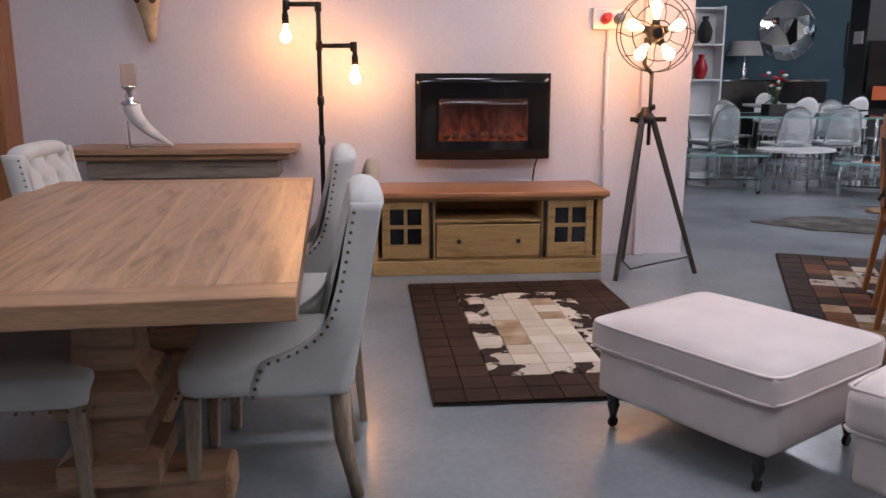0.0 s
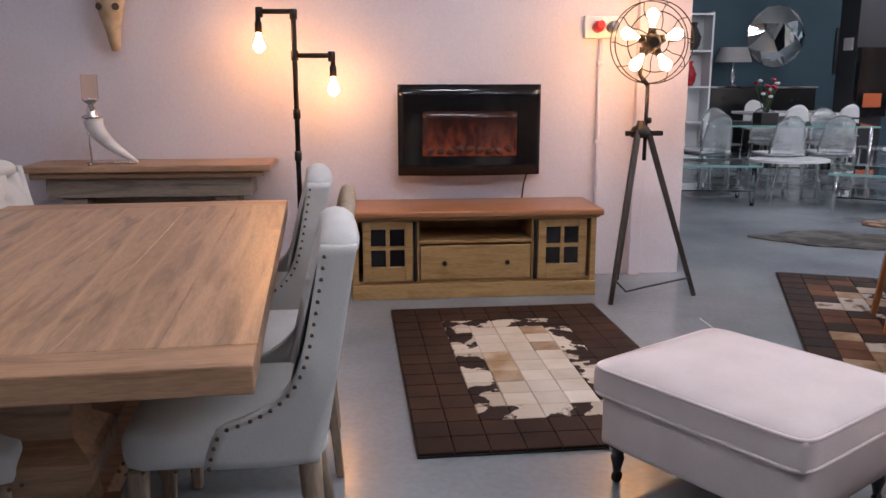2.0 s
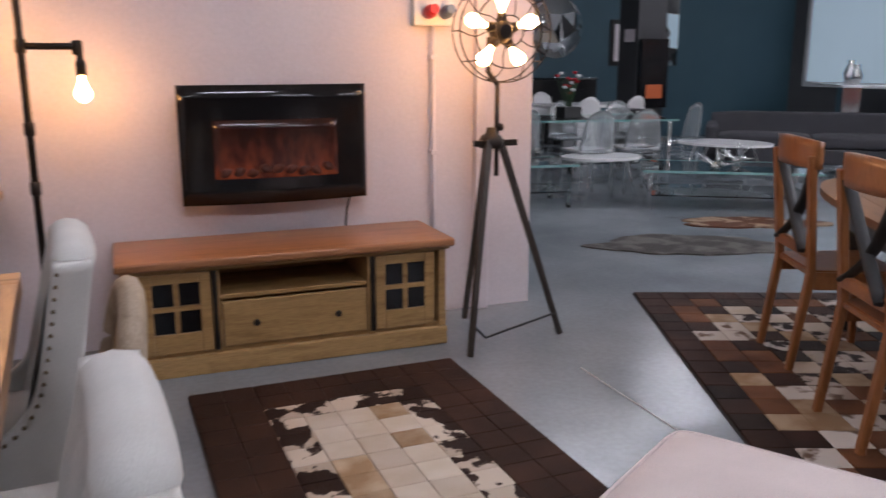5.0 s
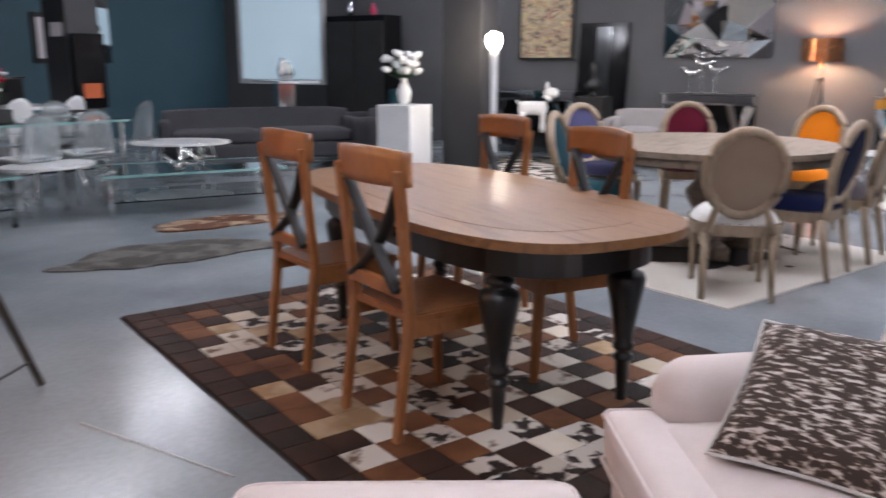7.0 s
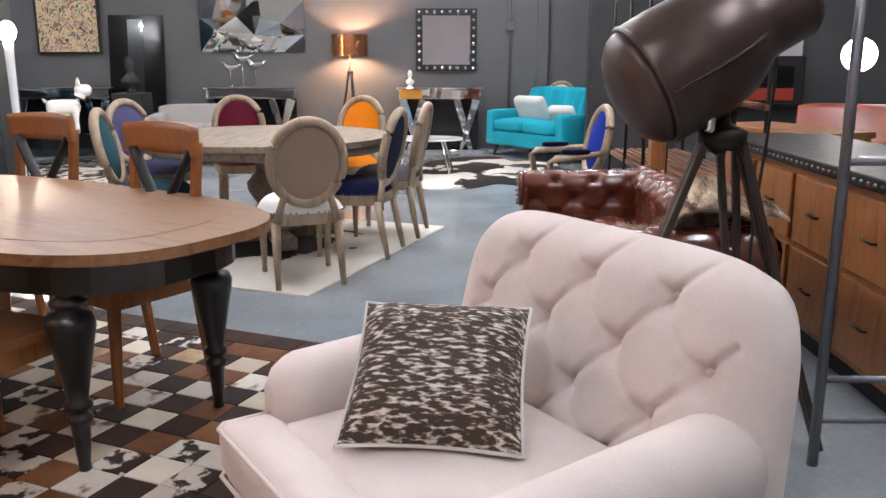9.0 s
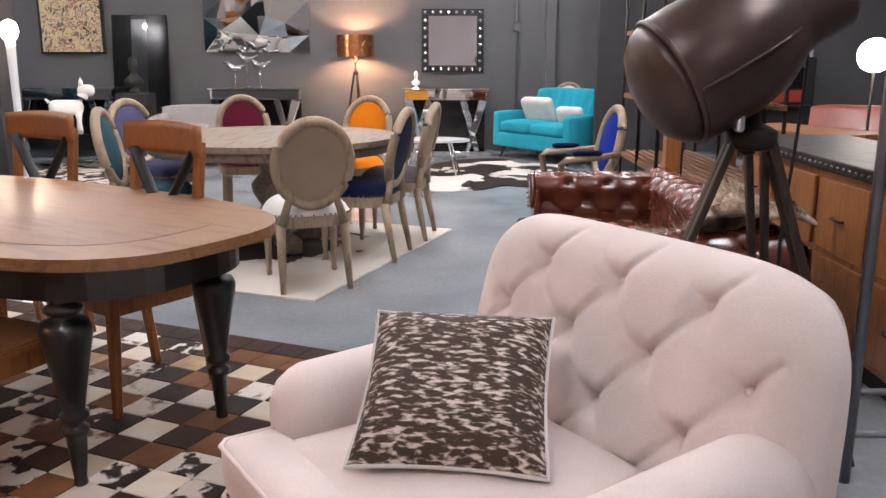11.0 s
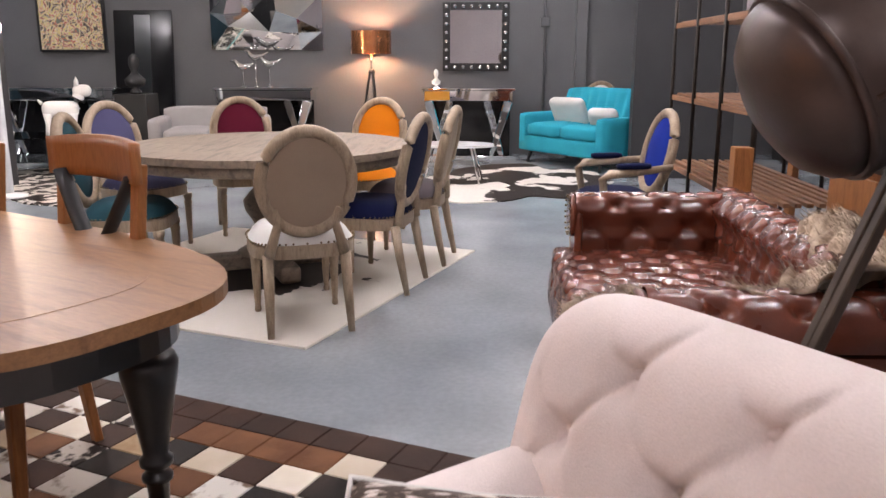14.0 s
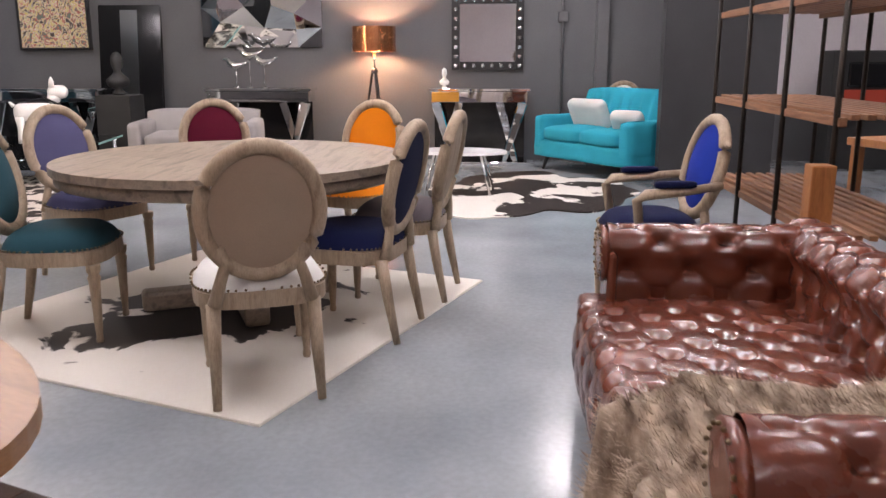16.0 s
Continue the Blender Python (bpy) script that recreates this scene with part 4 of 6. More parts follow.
def oval_chair(name, inside, outside, seat_m, label, at, arms=False):
    """Faces +y; the origin lies under the seat's middle."""
    t = thing(name, at, label, "dining chair" if not arms else "armchair", "oval-back chairs")
    lean = 0.22
    w, h = 0.205, 0.24
    m = Matrix.Translation((0, -0.26, 0.722)) @ Matrix.Rotation(lean, 4, "X")
    ring = [m @ Vector((w * math.cos(a * math.pi / 24), 0, h * math.sin(a * math.pi / 24))) for a in range(48)]
    part("back_frame", tube(ring, 0.03, 10, True), M_LIMED, t)

    def pad(sign, bulge, off):
        def f(u, v):
            r, a = v, u * 2 * math.pi
            return m @ Vector((0.185 * r * math.cos(a), off + sign * bulge * (1 - r * r), 0.22 * r * math.sin(a)))
        return f
    part("back_pad", sheet(pad(1, 0.035, 0.005), 32, 8, True), inside, t)
    part("back_cover", sheet(pad(-1, 0.012, -0.012), 32, 6, True), outside, t)
    for s in (-1, 1):
        part("back_post", tube([(s * 0.175, -0.215, 0.38), (s * 0.15, -0.225, 0.47), (s * 0.13, -0.225, 0.53), (s * 0.155, -0.235, 0.6)], [0.027, 0.022, 0.022, 0.026], 10), M_LIMED, t)
    so = [(x, y * 0.95 + 0.01) for x, y in ellipse(0.25, 0.25, 36, 3.2)]
    part("seat_frame", plate(so, 0.36, 0.425, 0.008), M_LIMED, t)

    def pad_top(u, v):
        a = u * 2 * math.pi
        c, s2 = math.cos(a), math.sin(a)
        r = v
        px = math.copysign(abs(c) ** (2 / 3.2), c) * 0.245 * r
        py = math.copysign(abs(s2) ** (2 / 3.2), s2) * 0.235 * r + 0.01
        return Vector((px, py, 0.425 + 0.085 * (1 - r ** 6)))
    part("seat", sheet(pad_top, 36, 10, True), seat_m, t)
    pts = [(x * 1.0, y * 0.955 + 0.01, 0.432) for x, y in ellipse(0.252, 0.25, 56, 3.2)]
    part("nail_trim", studs(pts, 0.006), M_STUD, t, "antique brass nail heads")
    prof = [(0.014, 0), (0.018, 0.015), (0.014, 0.03), (0.019, 0.1), (0.025, 0.28), (0.03, 0.3), (0.022, 0.315), (0.03, 0.33), (0.032, 0.36)]
    for s in (-1, 1):
        part("leg", turned(lathe(prof, 12), pose(s * 0.2, 0.2, 0)), M_LIMED, t)
        part("leg", tube([(s * 0.18, -0.2, 0.38), (s * 0.185, -0.23, 0.2), (s * 0.19, -0.27, 0.0)], [0.028, 0.024, 0.016], 10), M_LIMED, t)
        if arms:
            part("arm", tube([(s * 0.23, -0.26, 0.66), (s * 0.27, -0.05, 0.64), (s * 0.28, 0.12, 0.63), (s * 0.27, 0.16, 0.6), (s * 0.25, 0.13, 0.42)], [0.02, 0.022, 0.026, 0.024, 0.022], 10), M_LIMED, t)
            part("arm_pad", turned(cushion(0.05, 0.2, 0.035, 0.45, 10), pose(s * 0.272, -0.02, 0.675)), seat_m, t)
    return t


def facing(x, y, cx=6.45, cy=3.75, z=0.01):
    return pose(x, y, z, 0, 0, math.degrees(math.atan2(cy - y, cx - x)) - 90)


V_NAVY = fabric("navy_velvet", (0.003, 0.006, 0.034), 200, 0.5)
V_TEALV = fabric("dark_teal_velvet", (0.012, 0.05, 0.065), 200, 0.5)
V_PURPLE = fabric("lavender_velvet", (0.07, 0.068, 0.14), 200, 0.6)
V_MAROON = fabric("maroon_velvet", (0.09, 0.006, 0.018), 200, 0.5)
V_ORANGE = fabric("orange_velvet", (0.72, 0.2, 0.008), 200, 0.5)
V_GREYV = fabric("mauve_grey_velvet", (0.13, 0.11, 0.12), 200, 0.5)
V_BLUE = fabric("royal_blue_velvet", (0.003, 0.022, 0.24), 200, 0.5)
round_table()
oval_chair("oval_back_chair", M_CREAM, M_BEIGE, M_CREAM, "limed oak oval-back chair in cream and taupe linen", facing(5.36, 3.34))
oval_chair("oval_back_chair", V_NAVY, V_NAVY, V_NAVY, "limed oak oval-back chair in navy velvet", pose(6.04, 3.08, 0.01, 0, 0, -12))
oval_chair("oval_back_chair", V_GREYV, M_LIMED, V_GREYV, "limed oak oval-back chair in mauve-grey velvet", pose(6.68, 2.92, 0.01, 0, 0, -8))
oval_chair("oval_back_chair", V_TEALV, V_TEALV, V_TEALV, "limed oak oval-back chair in dark teal velvet", pose(5.92, 4.42, 0.01, 0, 0, -172))
oval_chair("oval_back_chair", V_PURPLE, V_PURPLE, fabric("indigo_velvet", (0.03, 0.03, 0.07), 200, 0.5), "limed oak oval-back chair in lavender velvet", facing(6.95, 4.75))
oval_chair("oval_back_chair", V_MAROON, V_MAROON, V_MAROON, "limed oak oval-back chair in maroon velvet", facing(7.55, 4.2))
oval_chair("oval_back_chair", V_ORANGE, V_ORANGE, V_ORANGE, "limed oak oval-back chair in orange velvet", facing(7.45, 3.32))
oval_chair("oval_back_armchair", V_BLUE, V_BLUE, V_NAVY, "limed oak oval-back armchair in royal blue velvet", pose(6.47, 1.64, 0, 0, 0, 8), True)


# ---- blush armchair, ottoman, cushion ----
def ottoman():
    t = thing("ottoman", pose(1.52, 3.09, 0, 0, 0, 32), "blush linen ottoman with piped edges on turned castor legs", "ottoman")
    part("base", turned(cushion(0.62, 0.7, 0.19, 0.12, 14), pose(0, 0, 0.225)), M_PINK, t)
    part("cushion", turned(cushion(0.67, 0.75, 0.12, 0.25, 18, 0.03), pose(0, 0, 0.36)), M_PINK, t)
    for z in (0.318, 0.405):
        pts = [(x, y, z) for x, y in ellipse(0.336, 0.376, 72, 14)]
        part("piping", tube(pts, 0.006, 6, True), M_PINK, t)
    for x in (-0.27, 0.27):
        for y in (-0.3, 0.3):
            leg = part("leg", turned(lathe([(0.012, 0.04), (0.016, 0.06), (0.024, 0.09), (0.018, 0.105), (0.03, 0.125), (0.028, 0.15)], 12), pose(x, y, 0)), M_BLACKWOOD, t, "dark turned leg")
            part("castor", turned(lathe([(0.02, -0.008), (0.022, 0), (0.02, 0.008)], 12), pose(x, y, 0.022, 90)), M_IRON, leg)


def pink_armchair():
    """Faces +y."""
    t = thing("tufted_armchair", pose(2.268, 2.375, 0, 0, 0, 34), "blush linen armchair with a button-tufted back", "armchair")

    def outline(a, b):
        x = 0.55 * a * (1 - 0.13 * max(0.0, b) ** 4 * a * a - 0.04 * b)
        z = 0.62 + 0.275 * b * (1 - 0.16 * abs(a) ** 5 * (1 if b > 0 else 0))
        return x, z

    def body(a, b):
        return (max(0.0, 1 - abs(a) ** 5) * max(0.0, 1 - abs(b) ** 5)) ** 0.5

    def back(u, v):
        a, b = 2 * u - 1, 2 * v - 1
        x, z = outline(a, b)
        k = body(a, b)
        d = tuft(x, z - 0.52, 0.25, 0.27, 0.043, 0.017, 0.004, 0.042) * min(1.0, k * 1.3) if abs(a) < 0.84 else 0
        return Vector((x, -0.33 - 0.2 * (z - 0.4) + 0.11 * k + d, z))
    part("backrest", sheet(back, 130, 100), M_PINK, t)

    def shell(u, v):
        a, b = 2 * u - 1, 2 * v - 1
        x, z = outline(a, b)
        return Vector((x, -0.33 - 0.2 * (z - 0.4) - 0.09 * body(a, b), z))
    part("back_cover", sheet(shell, 30, 20), M_PINK, t)
    part("back_base", turned(cushion(0.92, 0.16, 0.32, 0.2, 10), pose(0, -0.36, 0.29)), M_PINK, t)
    for i in range(-3, 4):
        for j in range(0, 4):
            bx, bz = i * 0.125, 0.52 + j * 0.135 - 0.135
            if (i + j) % 2 == 1 and abs(bx) < 0.42 and 0.42 < bz < 0.8:
                q = -0.33 - 0.2 * (bz - 0.4) + 0.11 - 0.062
                part("button", turned(lathe([(0.015, -0.004), (0.014, 0.004), (0.008, 0.009), (0.002, 0.01)], 10), pose(bx, q, bz, -90)), M_PINK, t)
    part("seat", turned(cushion(0.72, 0.64, 0.16, 0.35, 18, 0.03), pose(0, 0.07, 0.37)), M_PINK, t)
    part("base", turned(cushion(0.94, 0.82, 0.2, 0.12, 14), pose(-0.02, 0.04, 0.23)), M_PINK, t)
    front = part("seat_front", turned(cushion(0.97, 0.17, 0.15, 0.3, 18, 0.01), pose(-0.03, 0.4, 0.365)), M_PINK, t, "blush box edge of the seat cushion")
    for z in (0.3, 0.425):
        part("piping", tube([(-0.5, 0.34, z), (-0.5, 0.46, z), (-0.48, 0.48, z), (0.42, 0.48, z), (0.445, 0.46, z), (0.445, 0.34, z)], 0.006, 6), M_PINK, front)
    for s in (-1, 1):
        def arm(u, v):
            a = u * 2 * math.pi
            k = v
            r = 0.1 * (1 + 0.05 * math.cos(math.pi * k)) * (0.3 + 0.7 * min(1, (1 - k) * 9) ** 0.5) * (0.6 + 0.4 * min(1, k * 9) ** 0.5)
            zc = 0.475 + 0.02 * (1 - k)
            zz = zc + r * math.sin(a)
            if math.sin(a) < 0:
                zz = zc + r * math.sin(a) * 3.2
            return Vector((s * 0.44 + r * 1.05 * math.cos(a), -0.38 + 0.72 * k, max(0.15, zz)))
        part("arm", sheet(arm, 24, 24, True, True), M_PINK, t)
    for x in (-0.3, 0.3):
        for y in (-0.3, 0.3):
            part("leg", turned(lathe([(0.014, 0.0), (0.018, 0.02), (0.026, 0.06), (0.018, 0.075), (0.032, 0.1), (0.03, 0.14)], 12), pose(x, y, 0)), M_BLACKWOOD, t, "dark turned leg")


def throw_cushion():
    t = thing("throw_cushion", pose(2.29, 2.47, 0.595, 33, 0, -97), "brown and white flecked cushion with pale piping on the armchair", "cushion")
    m, nt, p = nodes_of("flecked_brown_weave")
    n = noise_node(nt, 44, 8, (0.8, 2.6, 1))
    n.inputs["Distortion"].default_value = 0.3
    r = ramp(nt, n.outputs["Fac"], [(0.5, (0.045, 0.028, 0.02)), (0.54, (0.2, 0.15, 0.12)), (0.64, (0.6, 0.54, 0.5))])
    nt.links.new(r.outputs["Color"], p.inputs["Base Color"])
    p.inputs["Roughness"].default_value = 0.85
    bump(nt, p, noise_node(nt, 200, 2).outputs["Fac"], 0.3, 0.004)

    def f(sign):
        def g(u, v):
            x, y = u * 2 - 1, v * 2 - 1
            k = 0.205
            pull = 1 - 0.06 * (1 - y * y)
            pull2 = 1 - 0.06 * (1 - x * x)
            return Vector((x * k * pull, y * k * pull2, sign * 0.075 * ((1 - x ** 4) * (1 - y ** 4)) ** 0.6))
        return g
    part("front_cover", sheet(f(1), 24, 24), m, t)
    part("back_cover", sheet(f(-1), 24, 24), m, t)
    e = [(k / 10 - 1, -1) for k in range(20)] + [(1, k / 10 - 1) for k in range(20)] + [(1 - k / 10, 1) for k in range(20)] + [(-1, 1 - k / 10) for k in range(20)]
    pts = [(x * 0.205 * (1 - 0.06 * (1 - y * y)), y * 0.205 * (1 - 0.06 * (1 - x * x)), 0) for x, y in e]
    part("piping", tube(pts, 0.005, 6, True), M_CREAM, t, "pale piping")


ottoman(), pink_armchair(), throw_cushion()


# ---- oxblood chesterfield ----
def chesterfield():
    """Faces +y; local x runs along the sofa."""
    t = thing("chesterfield_sofa", pose(4.4, 1.72, 0), "oxblood button-tufted leather chesterfield sofa", "sofa")
    L, D, H = 1.86, 0.84, 0.7

    def roll(length, sa=0.19, sb=0.09):
        """Rolled, tufted wall along x; the inner face looks to +y."""
        path = []
        for k in range(33):
            s = k / 32
            if s < 0.45:
                path.append((0.0 - 0.05 * s, 0.28 + s / 0.45 * 0.27, (0, 1)))
            else:
                a = (s - 0.45) / 0.55 * math.pi * 1.15
                path.append((-0.09 + 0.095 * math.cos(a), 0.58 + 0.105 * math.sin(a), (math.cos(a), math.sin(a))))

        def f(u, v):
            i = v * 32
            k = int(min(31, i))
            w = i - k
            y = path[k][0] * (1 - w) + path[k + 1][0] * w
            z = path[k][1] * (1 - w) + path[k + 1][1] * w
            nz = path[k][2]
            d = tuft((u - 0.5) * length, v * 0.66, sa, sb * 2, 0.042, 0.012) if 0.05 < v < 0.85 else 0
            if nz == (0, 1):
                return Vector(((u - 0.5) * length, y + d, z))
            return Vector(((u - 0.5) * length, y + d * nz[0], z + d * nz[1]))
        return f
    n = 140
    bk = sheet(roll(L - 0.1, 0.15), n, 48)
    part("backrest", turned(bk, pose(0, -0.29, 0) @ Matrix.Diagonal((1.0, 1.25, 1.02, 1.0))), M_LEATHER, t)
    for s in (-1, 1):
        a = sheet(roll(0.8, 0.22), 56, 44)
        part("arm", turned(a, pose(s * (L / 2 - 0.2), -0.09, 0, 0, 0, 90 * s)), M_LEATHER, t)
        part("arm_panel", box(s * (L / 2 - 0.12) - 0.1, s * (L / 2 - 0.12) + 0.1, 0.28, 0.315, 0.1, 0.6, 0.02), M_LEATHER, t)
        part("seat_end", box(min(s * 0.71, s * 0.9), max(s * 0.71, s * 0.9), 0.3, 0.4, 0.09, 0.41, 0.03, 3), M_LEATHER, t)
        part("arm_side", box(min(s * (L / 2 - 0.04), s * (L / 2 - 0.165)), max(s * (L / 2 - 0.04), s * (L / 2 - 0.165)), -0.5, 0.285, 0.08, 0.52, 0.02), M_LEATHER, t)
        part("arm_scroll", turned(lathe([(0.1, 0), (0.104, 0.02), (0.06, 0.028)], 20), pose(s * (L / 2 - 0.11), 0.31, 0.575, -90)), M_LEATHER, t)
        part("nail_trim", studs([(s * (L / 2 - 0.11) + 0.09 * math.cos(k / 3), 0.34, 0.575 + 0.09 * math.sin(k / 3)) for k in range(19)], 0.006), M_STUD, t)

    def seat(u, v):
        x = (u - 0.5) * (L - 0.4)
        if v < 0.72:
            k = v / 0.72
            y, z, nx = -0.4 + 0.8 * k, 0.42 + 0.015 * math.sin(math.pi * k), (0, 1)
            d = tuft(x, y, 0.17, 0.2, 0.028, 0.01)
            return Vector((x, y, z + d - (0.04 * max(0, k - 0.9) * 10) ** 2 * 5))
        k = (v - 0.72) / 0.28
        d = tuft(x, 0.4 + k * 0.3, 0.17, 0.2, 0.02, 0.008)
        return Vector((x, 0.41 + d + 0.02 * math.sin(math.pi * k), 0.4 - 0.3 * k))
    part("seat", sheet(seat, 80, 56), M_LEATHER, t)
    part("base", box(-L / 2 + 0.04, L / 2 - 0.04, -0.5, 0.36, 0.07, 0.3, 0.02), M_LEATHER, t)
    for x in (-0.82, 0.82):
        for y in (-0.32, 0.32):
            part("foot", turned(lathe([(0.02, 0), (0.035, 0.02), (0.04, 0.05), (0.03, 0.075)], 12), pose(x, y - 0.05, 0)), M_BLACKWOOD, t)
    part("back_panel", box(-L / 2 + 0.06, L / 2 - 0.06, -0.53, -0.49, 0.08, 0.6, 0.015), M_LEATHER, t)


chesterfield()


# ---- studio lamp, fur throw, sideboard, shelving, pipe rack ----
def studio_lamp():
    t = thing("studio_floor_lamp", pose(3.08, 1.6, 0), "brown metal film-studio spotlight on a dark wooden tripod", "floor lamp")
    dk = wood("walnut_stained_wood", (0.022, 0.013, 0.009), (0.05, 0.03, 0.02), (8, 8, 1), 3, 0.45)
    shell_m = surface("brown_painted_metal", (0.05, 0.031, 0.025), (0.085, 0.053, 0.043), 7, 0.38, 0.4, 80, 0.08)
    for a in (85, 325, 275):
        c, s = math.cos(radians(a)), math.sin(radians(a))
        for o in (-0.025, 0.025):
            part("leg", bar((0.05 * c - o * s, 0.05 * s + o * c, 1.07), (0.42 * c - 0.4 * o * s, 0.42 * s + 0.4 * o * c, 0.0), 0.03, 0.022), dk, t)
        part("leg_clamp", turned(box(-0.02, 0.02, -0.05, 0.05, -0.03, 0.03, 0.004), pose(0.24 * c, 0.24 * s, 0.52, 0, 0, a)), M_IRON, t)
    part("hub", lathe([(0.055, 1.03), (0.075, 1.05), (0.075, 1.085), (0.05, 1.1), (0.025, 1.11), (0.02, 1.14)], 18), M_IRON, t)
    part("knob", turned(lathe([(0.012, 0), (0.016, 0.01), (0.013, 0.06), (0.018, 0.075), (0.012, 0.085)], 10), pose(-0.1, 0.07, 1.09)), M_CHROME, t)
    head = Matrix.Translation((0.0, 0.06, 1.33)) @ Vector((0, 0, 1)).rotation_difference(Vector((-0.08, 0.82, -0.46)).normalized()).to_matrix().to_4x4() @ Matrix.Scale(0.94, 4)
    prof = [(0.203, 0.24), (0.209, 0.23), (0.212, 0.14), (0.207, 0.03), (0.19, -0.06), (0.155, -0.125), (0.13, -0.16), (0.124, -0.19), (0.122, -0.32), (0.105, -0.345), (0.05, -0.35)]
    bm = lathe(prof, 32)
    part("head", turned(bm, head), shell_m, t)
    part("front_cap", turned(lathe([(0.202, 0.236), (0.188, 0.272), (0.15, 0.31), (0.09, 0.335), (0.01, 0.345)], 32), head), shell_m, t)
    part("seam", turned(tube([(-0.21, 0, 0.22), (-0.213, 0, 0.14), (-0.208, 0, 0.03), (-0.191, 0, -0.06), (-0.157, 0, -0.123)], 0.006, 6), head), shell_m, t)
    part("rim", turned(lathe([(0.206, 0.225), (0.214, 0.233), (0.206, 0.244)], 32), head), shell_m, t)
    part("yoke", turned(tube([(0, -0.22, 0), (0, -0.24, 0.03), (-0.1, -0.24, 0.0)], 0.014, 8), head), M_IRON, t)
    pts = [head @ Vector((0.0, 0.225 * math.cos(a * math.pi / 12), 0.0)) + Vector((0, 0, -0.25 * math.sin(a * math.pi / 12))) for a in range(13)]
    part("bracket", tube(pts, 0.013, 8), M_IRON, t)
    part("cord", tube([(0.1, -0.16, 1.62), (0.12, -0.19, 1.45), (0.14, -0.2, 1.2), (0.17, -0.2, 1.0), (0.14, -0.17, 0.8), (0.11, -0.16, 0.55)], 0.006, 6), M_MATBLACK, t)


def fur_throw():
    m = surface("wolf_fur", (0.1, 0.055, 0.033), (0.68, 0.55, 0.42), 8, 0.95, 0, 60, 0.9, 0.02, (1, 2.2, 1), sheen=0.1)

    def f(u, v):
        y = -0.52 + 1.06 * v
        rear = min(1.0, max(0.0, (0.02 - y) / 0.2))
        x0 = -0.37 - 0.09 * rear
        x = x0 + (0.4 - x0 - 0.26 * v) * u
        back = min(1.0, max(0.0, (-0.27 - y) / 0.12))
        arm = min(1.0, max(0.0, (-0.22 - x) / 0.08)) * min(1.0, max(0.0, (0.2 - y) / 0.15))
        z = 0.455 + 0.255 * max(back, arm * (0.75 + 0.25 * rear))
        if y > 0.41:
            z -= (y - 0.41) * 2.6
            y = 0.44 + 0.25 * (y - 0.41)
        fold = 0.03 * math.sin(u * 17 + 2 * v) * max(0.0, v - 0.35) + 0.02 * math.sin(u * 9 + v * 8)
        q = noise.noise(Vector((x * 6, y * 6, 1.0)))
        q2 = noise.noise(Vector((x * 22, y * 22, 3.0)))
        return Vector((x + 0.03 * q, y + 0.03 * q2 + (fold if v > 0.85 else 0.0), z + fold + 0.03 * q + 0.014 * q2 + 0.03))
    t = thing("fur_throw", pose(3.97, 1.72, 0), "brown and cream faux-fur throw draped over the chesterfield", "throw")
    bm = sheet(f, 60, 70)
    r = bmesh.ops.extrude_face_region(bm, geom=bm.faces[:])
    for v in [g for g in r["geom"] if isinstance(g, bmesh.types.BMVert)]:
        v.co.z -= 0.015
    part("pelt", bm, m, t)
    rnd = random.Random(9)
    bm = bmesh.new()
    for i in range(20000):
        u, v = rnd.random(), rnd.random()
        p = f(u, v)
        d = Vector((rnd.uniform(-0.5, 0.5), rnd.uniform(0.1, 0.9), rnd.uniform(0.15, 0.7))).normalized() * rnd.uniform(0.02, 0.05)
        s = Vector((rnd.uniform(-1, 1), rnd.uniform(-1, 1), 0)).normalized() * 0.0016
        bm.faces.new((bm.verts.new(p - s), bm.verts.new(p + s), bm.verts.new(p + d + Vector((0, 0, -0.008)))))
    hair = part("fur", bm, m, t)
    tagged(hair, kind="stuff")


def sideboard():
    t = thing("sideboard", pose(4.35, 0.56, 0), "orange-brown wooden sideboard with a dark studded metal top", "sideboard")
    part("body", box(-1.02, 1.02, -0.28, 0.26, 0.08, 0.82, 0.006), M_HONEY, t)
    part("top", box(-1.07, 1.07, -0.32, 0.31, 0.82, 0.875, 0.008), M_IRON, t, "dark riveted metal top")
    part("rivets", studs([(-1.03 + 0.055 * k, 0.313, 0.847) for k in range(38)] + [(-1.073, -0.28 + 0.055 * k, 0.847) for k in range(11)], 0.008), M_STEEL, t)
    part("plinth", box(-1.0, 1.0, -0.26, 0.24, 0, 0.08), M_IRON, t)
    for i in range(4):
        x = -0.77 + 0.51 * i
        for z0, z1 in ((0.12, 0.44), (0.47, 0.78)):
            d = part("drawer_front", box(x - 0.23, x + 0.23, 0.262, 0.28, z0, z1, 0.005), M_HONEY, t)
            part("handle", tube([(x - 0.05, 0.285, (z0 + z1) / 2), (x - 0.045, 0.3, (z0 + z1) / 2), (x + 0.045, 0.3, (z0 + z1) / 2), (x + 0.05, 0.285, (z0 + z1) / 2)], 0.006, 6), M_IRON, d)
    for z0, z1 in ((0.12, 0.44), (0.47, 0.78)):
        part("end_panel", box(-1.04, -1.022, -0.24, 0.22, z0, z1, 0.005), M_HONEY, t)
    tr = thing("tray", pose(3.9, 0.51, 0.875), "pale paper-lined tray on the sideboard", "tray")
    part("base", box(-0.25, 0.25, -0.14, 0.14, 0, 0.012, 0.004), M_WHITE_GLOSS, tr)


